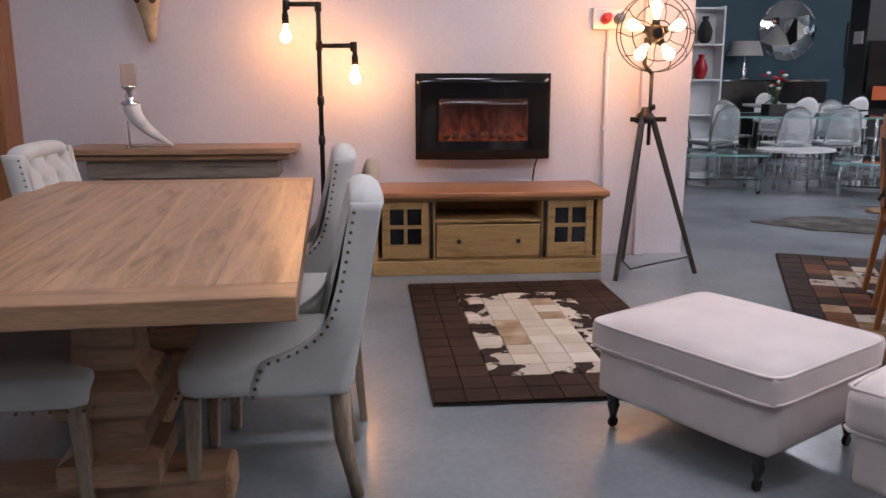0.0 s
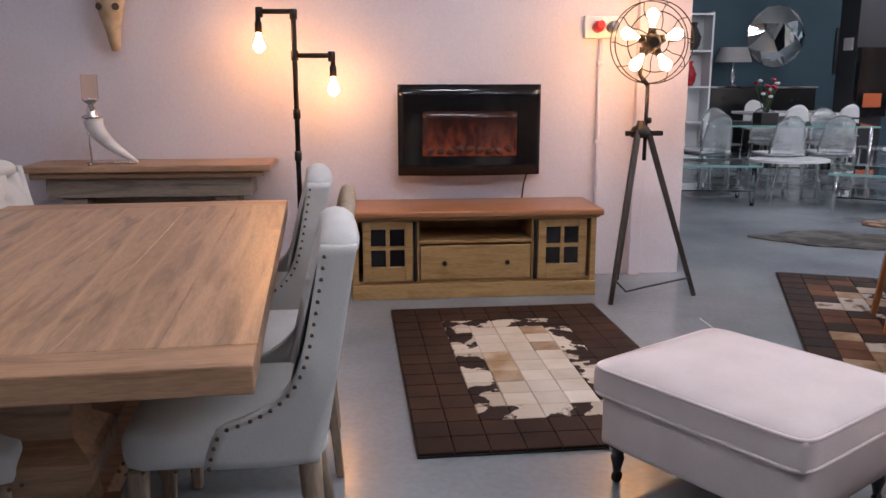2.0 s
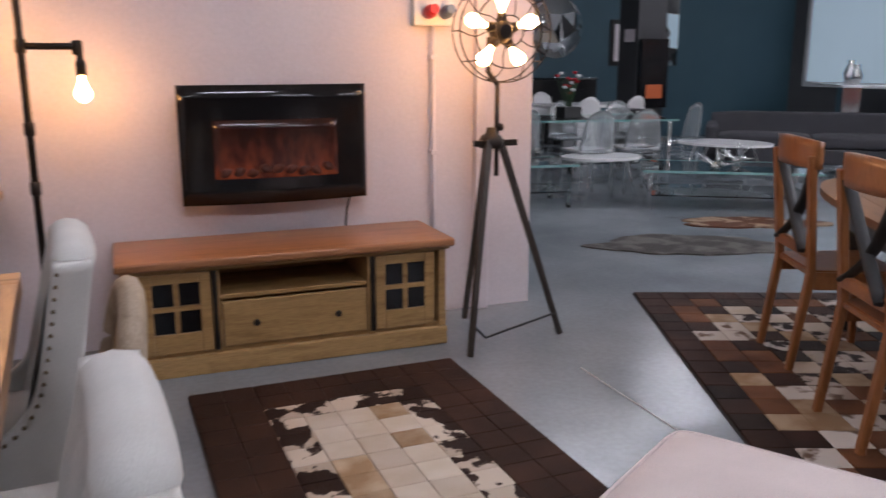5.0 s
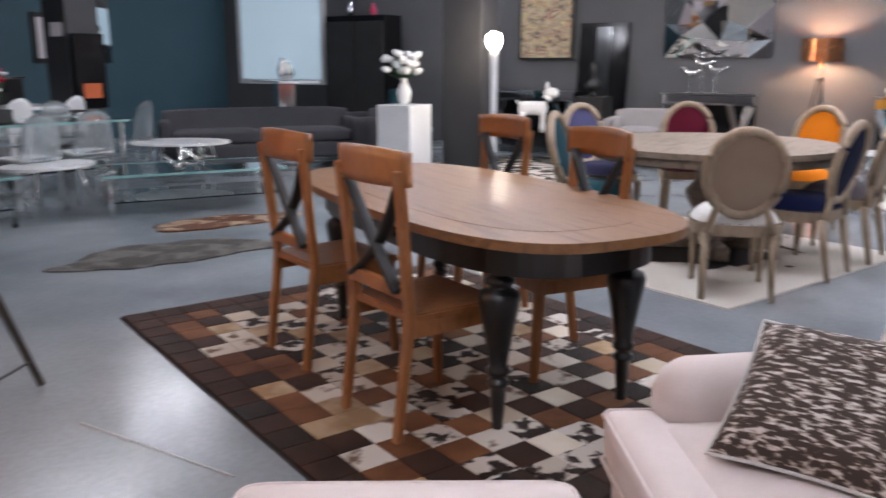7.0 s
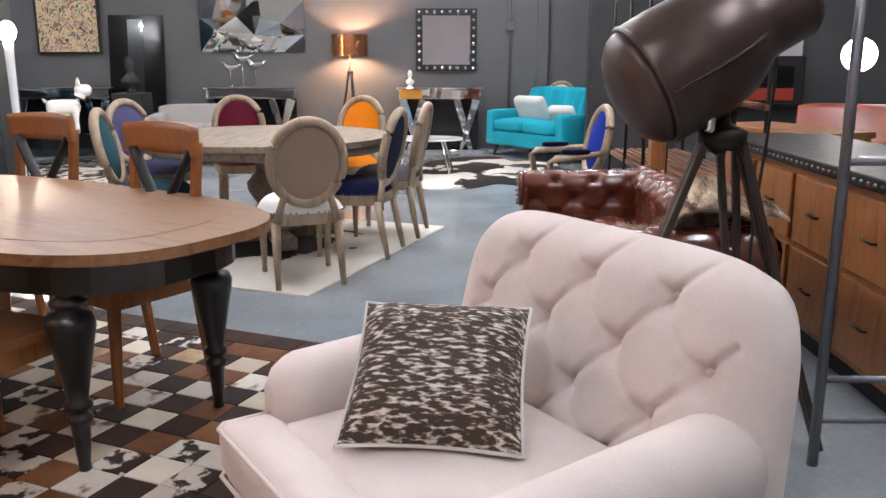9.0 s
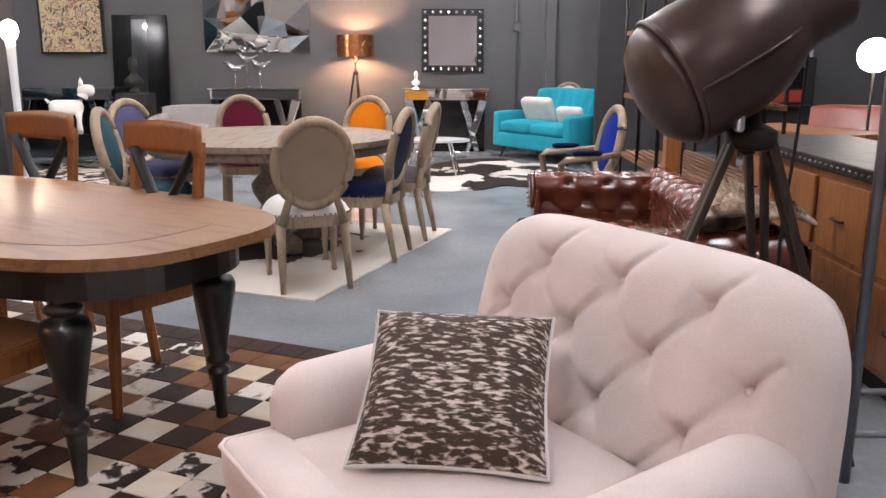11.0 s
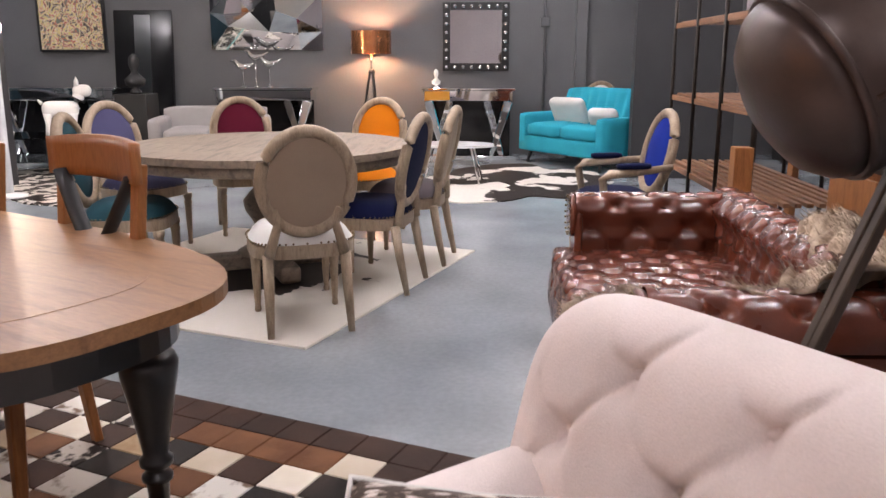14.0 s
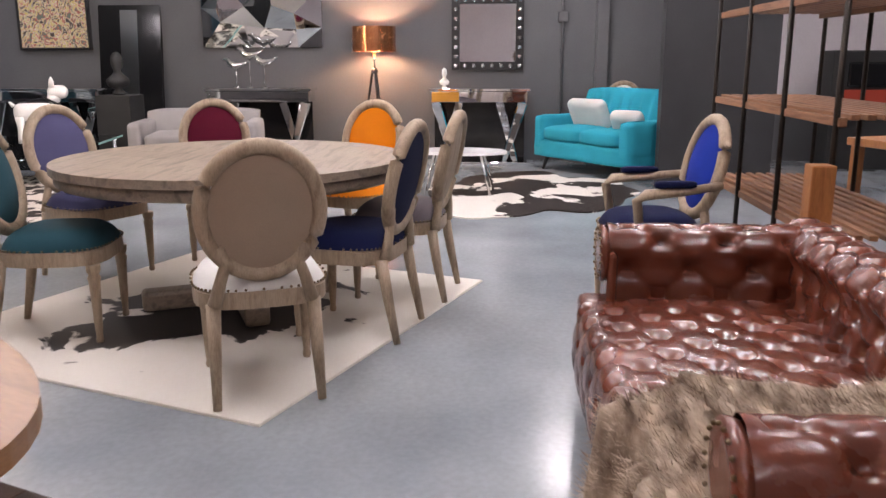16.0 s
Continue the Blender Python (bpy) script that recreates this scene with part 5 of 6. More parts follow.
def pipe_rack():
    t = thing("pipe_rack", pose(3.0, 0.98, 0), "grey steel pipe rack with cross bars", "rack")
    for x, y in ((0.0, 0.27), (0.0, -0.3), (-0.75, 0.27 - 0.5)):
        part("post", tube([(x, y, 0), (x, y, 2.1)], 0.017, 10), M_STEEL, t)
    for z in (0.16, 0.3, 1.0, 2.0):
        part("cross_bar", tube([(0, 0.27, z), (0, -0.3, z)], 0.012, 8), M_STEEL, t)
        part("cross_bar", tube([(0, -0.3, z + 0.02), (-0.75, -0.23, z + 0.02)], 0.012, 8), M_STEEL, t)


def slat_shelf():
    t = thing("slatted_shelf_unit", pose(6.5, 0.82, 0), "tall iron shelf unit with slatted wooden shelves", "shelf unit")
    rust = wood("reclaimed_slat", (0.14, 0.055, 0.025), (0.3, 0.14, 0.07), (1, 10, 10), 3, 0.5)
    for x in (-0.9, -0.3, 0.3, 0.9):
        for y in (-0.3, 0.3):
            part("post", tube([(x, y, 0), (x, y, 2.05)], 0.013, 8), M_IRON, t)
    for z in (0.56, 1.03, 1.51, 2.0):
        sh = part("shelf_frame", join(box(-0.93, 0.93, 0.27, 0.3, z - 0.035, z, 0.003), box(-0.93, 0.93, -0.3, -0.27, z - 0.035, z, 0.003)), rust, t)
        for k in range(9):
            y = -0.24 + 0.06 * k
            part("slat", box(-0.93, 0.93, y - 0.017, y + 0.017, z - 0.01, z + 0.012, 0.003), rust, sh)
    b = thing("orange_stool_post", pose(5.5, 1.2, 0), "orange-brown timber post stand by the shelf", "stand")
    part("post", box(-0.045, 0.045, -0.045, 0.045, 0.03, 0.86, 0.006), M_HONEY, b)
    part("foot", box(-0.1, 0.1, -0.06, 0.06, 0, 0.03, 0.006), M_HONEY, b)


studio_lamp(), fur_throw(), sideboard(), pipe_rack(), slat_shelf()


# ---- far charcoal wall ----
def painting():
    t = thing("framed_painting", pose(12.78, 7.94, 1.92, 0, 0, 0), "abstract dripped multicolour painting in a thin dark frame", "painting")
    m, nt, p = nodes_of("dripped_paint")
    n = noise_node(nt, 8, 6)
    n.inputs["Distortion"].default_value = 2.5
    r = ramp(nt, n.outputs["Fac"], [(0.38, (0.06, 0.04, 0.035)), (0.44, (0.5, 0.44, 0.36)), (0.48, (0.5, 0.38, 0.04)), (0.52, (0.6, 0.55, 0.48)), (0.56, (0.42, 0.09, 0.05)), (0.62, (0.12, 0.14, 0.12))])
    nt.links.new(r.outputs["Color"], p.inputs["Base Color"])
    p.inputs["Roughness"].default_value = 0.5
    bump(nt, p, n.outputs["Fac"], 0.3, 0.01)
    part("canvas", box(-0.04, -0.015, -0.43, 0.43, -0.53, 0.53), m, t)
    for y0, y1, z0, z1 in ((-0.46, -0.43, -0.56, 0.56), (0.43, 0.46, -0.56, 0.56), (-0.43, 0.43, -0.56, -0.53), (-0.43, 0.43, 0.53, 0.56)):
        part("frame", box(-0.05, 0.015, y0, y1, z0, z1, 0.003), M_BLACKWOOD, t)


def faceted(name, at, w, h, nx, ny, label, seed, depth=0.07, round_=False):
    """A mirror of angled triangular facets."""
    t = thing(name, at, label, "mirror")
    rnd = random.Random(seed)
    pts = {}
    for i in range(nx + 1):
        for j in range(ny + 1):
            e = i in (0, nx) or j in (0, ny)
            pts[i, j] = Vector((-0.02 if e else -0.02 - rnd.uniform(0.3, 1) * depth, ((i + (0 if e else rnd.uniform(-0.35, 0.35))) / nx - 0.5) * w, ((j + (0 if e else rnd.uniform(-0.35, 0.35))) / ny - 0.5) * h))
    if round_:
        pts = {k: Vector((p.x, 2 * p.y * math.sqrt(max(0, 0.25 - 0.125 * (2 * p.z / h) ** 2)) , 2 * p.z * math.sqrt(max(0, 0.25 - 0.125 * (2 * p.y / w) ** 2)))) for k, p in pts.items()}
    for i in range(nx):
        for j in range(ny):
            a, b, c, d = pts[i, j], pts[i + 1, j], pts[i + 1, j + 1], pts[i, j + 1]
            tris = ((a, b, c), (a, c, d)) if (i + j) % 2 else ((a, b, d), (b, c, d))
            for tri in tris:
                bm = bmesh.new()
                vs = [bm.verts.new(q) for q in tri]
                back = [bm.verts.new(q + Vector((0.012, 0, 0))) for q in tri]
                bm.faces.new(vs)
                bm.faces.new(back)
                for k in range(3):
                    bm.faces.new((vs[k], vs[(k + 1) % 3], back[(k + 1) % 3], back[k]))
                part("facet", bm, M_MIRROR, t)
    return t


def studded_mirror():
    t = thing("framed_wall_mirror", pose(12.78, 2.51, 1.55), "square wall mirror in a black frame with silver studs", "mirror")
    part("glass", box(-0.03, -0.02, -0.34, 0.34, -0.34, 0.34), M_MIRROR, t)
    for y0, y1, z0, z1 in ((-0.44, -0.34, -0.44, 0.44), (0.34, 0.44, -0.44, 0.44), (-0.34, 0.34, -0.44, -0.34), (-0.34, 0.34, 0.34, 0.44)):
        part("frame", box(-0.05, 0.015, y0, y1, z0, z1, 0.006), M_BLACKWOOD, t)
    for k in range(8):
        q = -0.39 + 0.78 * k / 7
        spots = [(q, 0.39), (q, -0.39)] + ([(0.39, q), (-0.39, q)] if 0 < k < 7 else [])
        for y, z in spots:
            part("stud", turned(lathe([(0.03, 0), (0.03, 0.012), (0.016, 0.03), (0.004, 0.034)], 8), pose(-0.05, y, z, 0, -90)), M_CHROME, t)


def mirrored_console(at, w, label):
    t = thing("mirrored_console", at, label, "console table")
    part("top", box(-0.2, 0.2, -w / 2, w / 2, 0.87, 0.9, 0.004), M_MIRROR, t)
    part("drawer_box", box(-0.18, 0.18, -w / 2 + 0.03, w / 2 - 0.03, 0.74, 0.868, 0.003), M_MIRROR, t)
    for s in (-1, 1):
        part("leg", bar((-0.12, s * (w / 2 - 0.08), 0.74), (-0.1, s * (w / 2 - 0.3), 0.02), 0.1, 0.12, 0.5), M_MIRROR, t)
        part("leg", bar((-0.1, s * (w / 2 - 0.36), 0.74), (-0.1, s * (w / 2 - 0.16), 0.02), 0.07, 0.1, 0.7), M_MIRROR, t)
    part("base", box(-0.18, 0.18, -w / 2 + 0.02, w / 2 - 0.02, 0, 0.03, 0.004), M_MIRROR, t)
    part("back_panel", box(0.1, 0.12, -w / 2 + 0.05, w / 2 - 0.05, 0.03, 0.74), M_BLACK, t)


def bird(at, h):
    t = thing("bird_ornament", at, "silver bird ornament on a stem standing on the console", "ornament", "silver birds")
    part("base", lathe([(0.05, 0), (0.05, 0.012), (0.01, 0.02)], 14), M_CHROME, t)
    part("stem", tube([(0, 0, 0.015), (0, 0, h)], 0.006, 6), M_CHROME, t)
    part("body", tube([(0, -0.17, h + 0.09), (0, -0.1, h + 0.05), (0, 0, h + 0.02), (0, 0.07, h + 0.05), (0, 0.1, h + 0.1), (0, 0.13, h + 0.105), (0, 0.17, h + 0.095)], [0.006, 0.022, 0.045, 0.04, 0.026, 0.018, 0.003], 10), M_CHROME, t)


def copper_lamp():
    t = thing("tripod_table_lamp", pose(12.42, 3.86, 0), "copper drum-shade lamp on a dark wooden tripod", "floor lamp")
    cop = surface("polished_copper", (0.6, 0.22, 0.09), (0.75, 0.33, 0.16), 9, 0.25, 0.9)
    for a in (90, 210, 330):
        part("leg", bar((0.02 * math.cos(radians(a)), 0.02 * math.sin(radians(a)), 1.12), (0.2 * math.cos(radians(a)), 0.2 * math.sin(radians(a)), 0), 0.03, 0.03, 0.7), M_BLACKWOOD, t)
    part("neck", tube([(0, 0, 1.1), (0, 0, 1.38)], 0.012, 8), M_CHROME, t)
    part("hub", lathe([(0.04, 1.08), (0.045, 1.1), (0.03, 1.14)], 12), M_BLACKWOOD, t)
    part("shade", sheet(lambda u, v: Vector((0.26 * math.cos(u * 6.2832), 0.26 * math.sin(u * 6.2832), 1.33 + 0.29 * v)), 40, 2, True), cop, t, "shiny copper drum shade")
    part("shade_lining", sheet(lambda u, v: Vector((0.255 * math.cos(u * 6.2832), 0.255 * math.sin(u * 6.2832), 1.331 + 0.288 * v)), 40, 2, True), cop, t)
    b = lathe([(0.015, 1.38), (0.05, 1.43), (0.055, 1.47), (0.03, 1.52), (0.004, 1.53)], 14)
    part("bulb", b, glow("copper_lamp_bulb", (1.0, 0.7, 0.42), 700), t)


def tall_mirror():
    t = thing("leaning_floor_mirror", pose(12.62, 6.98, 0, 0, 6, 0), "tall black-framed floor mirror leaning on the wall", "mirror")
    part("frame", box(-0.02, 0.03, -0.4, 0.4, 0.0, 2.0, 0.008), M_BLACK, t)
    part("glass", box(-0.024, -0.0205, -0.1, 0.12, 0.5, 1.85), M_MIRROR, t)


def bust(at, m, label, s=1.0):
    prof = [(0.1, 0), (0.11, 0.03), (0.05, 0.07), (0.17, 0.12), (0.19, 0.2), (0.09, 0.27), (0.055, 0.31), (0.085, 0.36), (0.1, 0.43), (0.09, 0.5), (0.05, 0.55), (0.01, 0.565)]
    return solid("bust_ornament", lathe([(r * s, z * s) for r, z in prof], 20, 0.75), m, at, label, "ornament")


def dog(at):
    """A standing toy-like dog figure, one plain mesh."""
    m = surface("white_ceramic", (0.75, 0.74, 0.73), (0.82, 0.81, 0.8), 6, 0.3)
    bm = turned(cushion(0.5, 0.2, 0.24, 0.48, 14), pose(0, 0, 0.36))
    for x in (-0.18, 0.17):
        for y in (-0.06, 0.06):
            join(bm, turned(lathe([(0.045, 0), (0.04, 0.05), (0.035, 0.15), (0.06, 0.3)], 12), pose(x, y, 0)))
    join(bm, tube([(0.18, 0, 0.4), (0.25, 0, 0.52), (0.27, 0, 0.6)], [0.1, 0.085, 0.08], 12))
    join(bm, turned(cushion(0.26, 0.18, 0.18, 0.48, 12), pose(0.31, 0, 0.62)))
    for y in (-0.06, 0.06):
        join(bm, turned(lathe([(0.035, 0), (0.03, 0.07), (0.004, 0.13)], 8), pose(0.24, y, 0.69)))
    join(bm, tube([(-0.24, 0, 0.44), (-0.29, 0, 0.5)], [0.03, 0.012], 8))
    d = solid("dog_figure", bm, m, at, "white ceramic dog figure standing on a glass coffee table", "ornament")
    c = thing("dog_collar", at, "black leather collar round the dog figure's neck", "collar")
    part("band", tube([Vector((0.235 + 0.09 * math.cos(a / 3), 0.1 * math.sin(a / 3), 0.5 - 0.05 * math.cos(a / 3))) for a in range(19)], 0.014, 8, True), M_MATBLACK, c)
    return d


def glass_table(at, w, d, h, label, top=None, legs=None, name="glass_table"):
    t = thing(name, at, label, "table", "glass and acrylic tables")
    part("top", box(-w / 2, w / 2, -d / 2, d / 2, h - 0.018, h, 0.004), top or M_CLEAR, t)
    for y in (-d / 2, d / 2):
        part("glass_edge", box(-w / 2, w / 2, y - 0.006, y + 0.006, h - 0.02, h + 0.002, 0.002), M_EDGE, t, "pale green polished glass edge")
    for x in (-w / 2 + 0.07, w / 2 - 0.07):
        for y in (-d / 2 + 0.07, d / 2 - 0.07):
            part("leg", tube([(x, y, 0), (x, y, h - 0.018)], 0.022, 8), legs or M_CHROME, t)
    part("shelf", box(-w / 2 + 0.06, w / 2 - 0.06, -d / 2 + 0.06, d / 2 - 0.06, h * 0.35, h * 0.35 + 0.012), top or M_CLEAR, t)


def sofa(name, at, L, material, label, pillow=None, tufts=False, low=0.78):
    """Faces +y."""
    t = thing(name, at, label, "sofa")
    part("base", turned(cushion(L, 0.8, 0.2, 0.15, 12), pose(0, 0, 0.25)), material, t)
    n = 2
    for i in range(n):
        w = (L - 0.3) / n
        part("seat_cushion", turned(cushion(w - 0.01, 0.62, 0.16, 0.35, 12, 0.02), pose(-(L - 0.3) / 2 + w * (i + 0.5), 0.1, 0.42)), material, t)

    def back(u, v):
        x = (u - 0.5) * (L - 0.1)
        d = 0.02 * math.cos(u * 2 * math.pi * 9) * math.sin(math.pi * v) if tufts else 0
        return Vector((x, -0.24 - 0.14 * v + d, 0.42 + (low - 0.42) * v - 0.03 * abs(2 * u - 1) ** 6))
    bm = sheet(back, 60, 10)
    r = bmesh.ops.extrude_face_region(bm, geom=bm.faces[:])
    for v in [g for g in r["geom"] if isinstance(g, bmesh.types.BMVert)]:
        v.co.y -= 0.12
    part("backrest", bm, material, t)
    for s in (-1, 1):
        part("arm", turned(cushion(0.15, 0.8, 0.4, 0.3, 12), pose(s * (L / 2 - 0.07), 0, 0.42)), material, t)
        for y in (-0.3, 0.3):
            part("foot", bar((s * (L / 2 - 0.15), y, 0.16), (s * (L / 2 - 0.1), y * 1.1, 0), 0.04, 0.04, 0.6), M_BLACKWOOD, t)
    return t


def pillow(at, label, m, w=0.42, h=0.3):
    t = solid("sofa_pillow", cushion(w, h, 0.14, 0.48, 16), m, at, label, "cushion", "white sofa pillows")
    return t


painting(), studded_mirror(), copper_lamp(), tall_mirror()
faceted("faceted_wall_mirror", pose(12.78, 5.3, 1.86), 1.5, 0.95, 5, 4, "large faceted angular wall mirror on the charcoal wall", 3, 0.12)
mirrored_console(pose(12.45, 5.26, 0), 1.3, "mirrored glass console with crossed legs by the wall")
mirrored_console(pose(12.45, 2.6, 0), 1.2, "angular mirrored console with an amber box below the mirror")
for by, bh in ((5.55, 0.24), (5.38, 0.36), (5.2, 0.28)):
    bird(pose(12.42, by, 0.9), bh)
bust(pose(12.4, 3.02, 0.9), M_WHITE_GLOSS, "small white ornament on the mirrored console", 0.42)
amber_box = thing("amber_box", pose(12.3, 3.0, 0.74), "amber glass front on the console drawer", "box")
part("panel", box(-0.06, -0.042, -0.16, 0.16, 0.01, 0.12, 0.003), surface("amber_lacquer", (0.5, 0.22, 0.03), (0.6, 0.28, 0.05), 5, 0.25), amber_box)
pc = thing("wall_conduit", pose(12.775, 1.6, 0), "grey steel conduit with a junction box on the wall", "pipe", kind="structure")
part("pipe", tube([(0, 0, 0), (0, 0, 3.6)], 0.018, 8), M_GREY, pc)
part("junction_box", box(-0.05, 0.02, -0.06, 0.06, 1.68, 1.8, 0.01), M_GREY, pc)

V_TURQ = fabric("turquoise_velvet", (0.01, 0.33, 0.44), 180, 0.6)
V_CHAR = fabric("charcoal_weave", (0.06, 0.06, 0.068), 180, 0.3)
teal_at = pose(11.6, 1.2, 0, 0, 0, 36)
sofa("turquoise_sofa", teal_at, 1.5, V_TURQ, "turquoise velvet two-seat sofa with tufted back", tufts=True, low=0.92)
pillow(teal_at @ pose(0.28, -0.02, 0.64, 62, 0, 8), "white fluffy pillow on the turquoise sofa", M_CREAM, 0.52, 0.36)
pillow(teal_at @ pose(-0.42, 0.08, 0.6, 50, 0, 25), "white fluffy pillow on the turquoise sofa", M_CREAM, 0.36, 0.26)
oval_chair("oval_back_chair", M_CREAM, M_CREAM, M_CREAM, "limed oak oval-back chair in pale linen behind the sofa", pose(12.4, 0.9, 0.0, 0, 0, 80))


def wavy(a, b, n, seed, amp=0.14):
    rnd = random.Random(seed)
    ph = [rnd.uniform(0, 6.28) for _ in range(4)]
    out = []
    for i in range(n):
        q = 2 * math.pi * i / n
        k = 1 + amp * (math.sin(3 * q + ph[0]) + 0.7 * math.sin(5 * q + ph[1]) + 0.5 * math.sin(8 * q + ph[2]) + 0.3 * math.sin(13 * q + ph[3])) / 1.5
        out.append((a * k * math.cos(q), b * k * math.sin(q)))
    return out


flat_hide("cowhide_rug", pose(10.2, 2.1, 0, 0, 0, -15), wavy(1.35, 0.95, 90, 2), patches("black_white_cowhide", (0.02, 0.014, 0.012), (0.68, 0.65, 0.6), 0.5, 0.515, 1.7), "black and white cowhide on the concrete floor")
flat_hide("zebra_rug", pose(9.9, 6.7, 0, 0, 0, 30), wavy(1.5, 1.0, 90, 5, 0.1), patches("zebra_hide", (0.02, 0.014, 0.012), (0.6, 0.55, 0.5), 0.49, 0.51, 6), "dark striped hide rug under the glass table")
flat_hide("brown_hide_rug", pose(5.35, 7.5, 0, 0, 0, -25), wavy(0.62, 0.25, 90, 7, 0.15), patches("brindle_hide", (0.1, 0.035, 0.015), (0.35, 0.25, 0.17), 0.5, 0.6, 5), "brown and white hide rug on the concrete floor")
flat_hide("grey_hide_rug", pose(4.3, 6.95, 0, 0, 0, -25), wavy(0.75, 0.35, 90, 11, 0.15), patches("grey_hide", (0.06, 0.055, 0.05), (0.14, 0.13, 0.12), 0.45, 0.6, 5), "grey-brown hide rug on the concrete floor")


def oval_coffee(at, a, b, h, label, name="oval_coffee_table"):
    t = thing(name, at, label, "coffee table", "white oval tables")
    part("top", plate(ellipse(a, b, 48), h - 0.025, h, 0.005), M_WHITE_GLOSS, t)
    for x in (-0.6, 0.6):
        for y in (-0.6, 0.6):
            part("leg", tube([(x * a * 0.8, y * b * 0.8, h - 0.025), (x * a * 1.15, y * b * 1.15, 0)], 0.012, 8), M_CHROME, t)


oval_coffee(pose(10.1, 2.75, 0.01, 0, 0, 85), 0.45, 0.26, 0.4, "white oval coffee table on thin chrome legs")
oval_coffee(pose(6.85, 9.7, 0, 0, 0, -60), 0.55, 0.4, 0.46, "white oval coffee table on chrome legs")
oval_coffee(pose(4.75, 9.0, 0, 0, 0, 0), 0.42, 0.3, 0.46, "white oval side table on chrome legs")
glass_table(pose(10.75, 7.2, 0.01, 0, 0, 10), 0.9, 1.5, 0.42, "low glass coffee table with chrome legs", name="glass_coffee_table")
dog(pose(10.8, 7.22, 0.43, 0, 0, -65) @ Matrix.Scale(0.78, 4))
bust(pose(11.7, 6.7, 0.85), M_MATBLACK, "black bust ornament on a dark pedestal", 0.85)
solid("display_pedestal", box(-0.2, 0.2, -0.2, 0.2, 0, 0.85, 0.01), M_MATBLACK, pose(11.7, 6.7, 0), "square black display pedestal", "pedestal")
mirrored_console(pose(12.4, 8.0, 0), 1.6, "mirrored sideboard console beneath the painting")
sofa("grey_chaise", pose(11.0, 5.55, 0, 0, 0, 100), 1.3, fabric("pale_grey_linen", (0.3, 0.28, 0.28)), "pale grey linen chaise sofa", low=0.72)
solid("display_plinth", box(-0.24, 0.24, -0.24, 0.24, 0, 0.82, 0.006), M_WHITE_GLOSS, pose(8.9, 8.05, 0), "square white display plinth", "plinth")


def white_lamp():
    t = thing("white_floor_lamp", pose(8.95, 6.85, 0), "white column floor lamp with a bare bright bulb", "floor lamp")
    part("base", lathe([(0.16, 0), (0.16, 0.03), (0.05, 0.05)], 20), M_WHITE_GLOSS, t)
    part("column", lathe([(0.04, 0.04), (0.035, 0.5), (0.038, 1.0), (0.045, 1.4), (0.05, 1.46)], 16), M_WHITE_GLOSS, t)
    part("bulb", lathe([(0.035, 1.46), (0.07, 1.5), (0.085, 1.56), (0.065, 1.63), (0.02, 1.66)], 18), glow("lamp_globe", (1.0, 0.87, 0.66), 220), t)


def globe_lamp(x, y, z):
    t = thing("globe_floor_lamp", pose(x, y, 0), "dark floor lamp with a glowing white globe", "floor lamp")
    part("base", lathe([(0.16, 0), (0.16, 0.02), (0.02, 0.04)], 20), M_IRON, t)
    part("pole", tube([(0, 0, 0.02), (0, 0, z - 0.13)], 0.012, 8), M_IRON, t)
    part("globe", turned(lathe([(0.004 + 0.136 * math.cos(k * math.pi / 12), 0.14 * math.sin(k * math.pi / 12)) for k in range(-6, 7)], 24), pose(0, 0, z)), glow("globe_glow", (1.0, 0.95, 0.85), 14), t)


white_lamp()
globe_lamp(7.7, -1.0, 1.33)


# ---- lounge beyond the partition ----
solid("projection_board", box(-0.02, 0.02, -0.8, 0.8, 0, 2.2, 0.006), M_WHITE, pose(12.77, -1.8, 0.7), "plain white display board on the wall", "board")
st = thing("electric_stove", pose(12.2, -1.85, 0), "black electric stove with a red glowing front", "stove")
part("body", box(-0.2, 0.2, -0.5, 0.5, 0, 1.33, 0.02), M_MATBLACK, st)
part("hood", box(-0.24, -0.2, -0.34, 0.34, 0.93, 1.2, 0.02), M_BLACK, st)
part("hearth", box(-0.3, -0.2, -0.42, 0.42, 0.66, 0.7, 0.008), M_IRON, st)
part("fire_window", box(-0.222, -0.202, -0.36, 0.36, 0.74, 0.9, 0.004), glow("stove_glow", (0.1, 0.012, 0.006), 1.2), st)
sofa("red_leather_armchair", pose(8.7, -1.42, 0, 0, 0, 60), 1.1, surface("red_leather", (0.2, 0.03, 0.012), (0.3, 0.05, 0.02), 4, 0.35, 0, 150, 0.15, coat=0.2), "red-brown leather club armchair", low=0.85)
lt = thing("timber_coffee_table", pose(7.4, -0.35, 0, 0, 0, 20), "orange-brown timber table in the lounge", "table")
part("top", box(-0.6, 0.6, -0.3, 0.3, 0.7, 0.75, 0.006), M_HONEY, lt)
for x in (-0.55, 0.55):
    for y in (-0.25, 0.25):
        part("leg", box(x - 0.03, x + 0.03, y - 0.03, y + 0.03, 0, 0.7, 0.004), M_HONEY, lt)


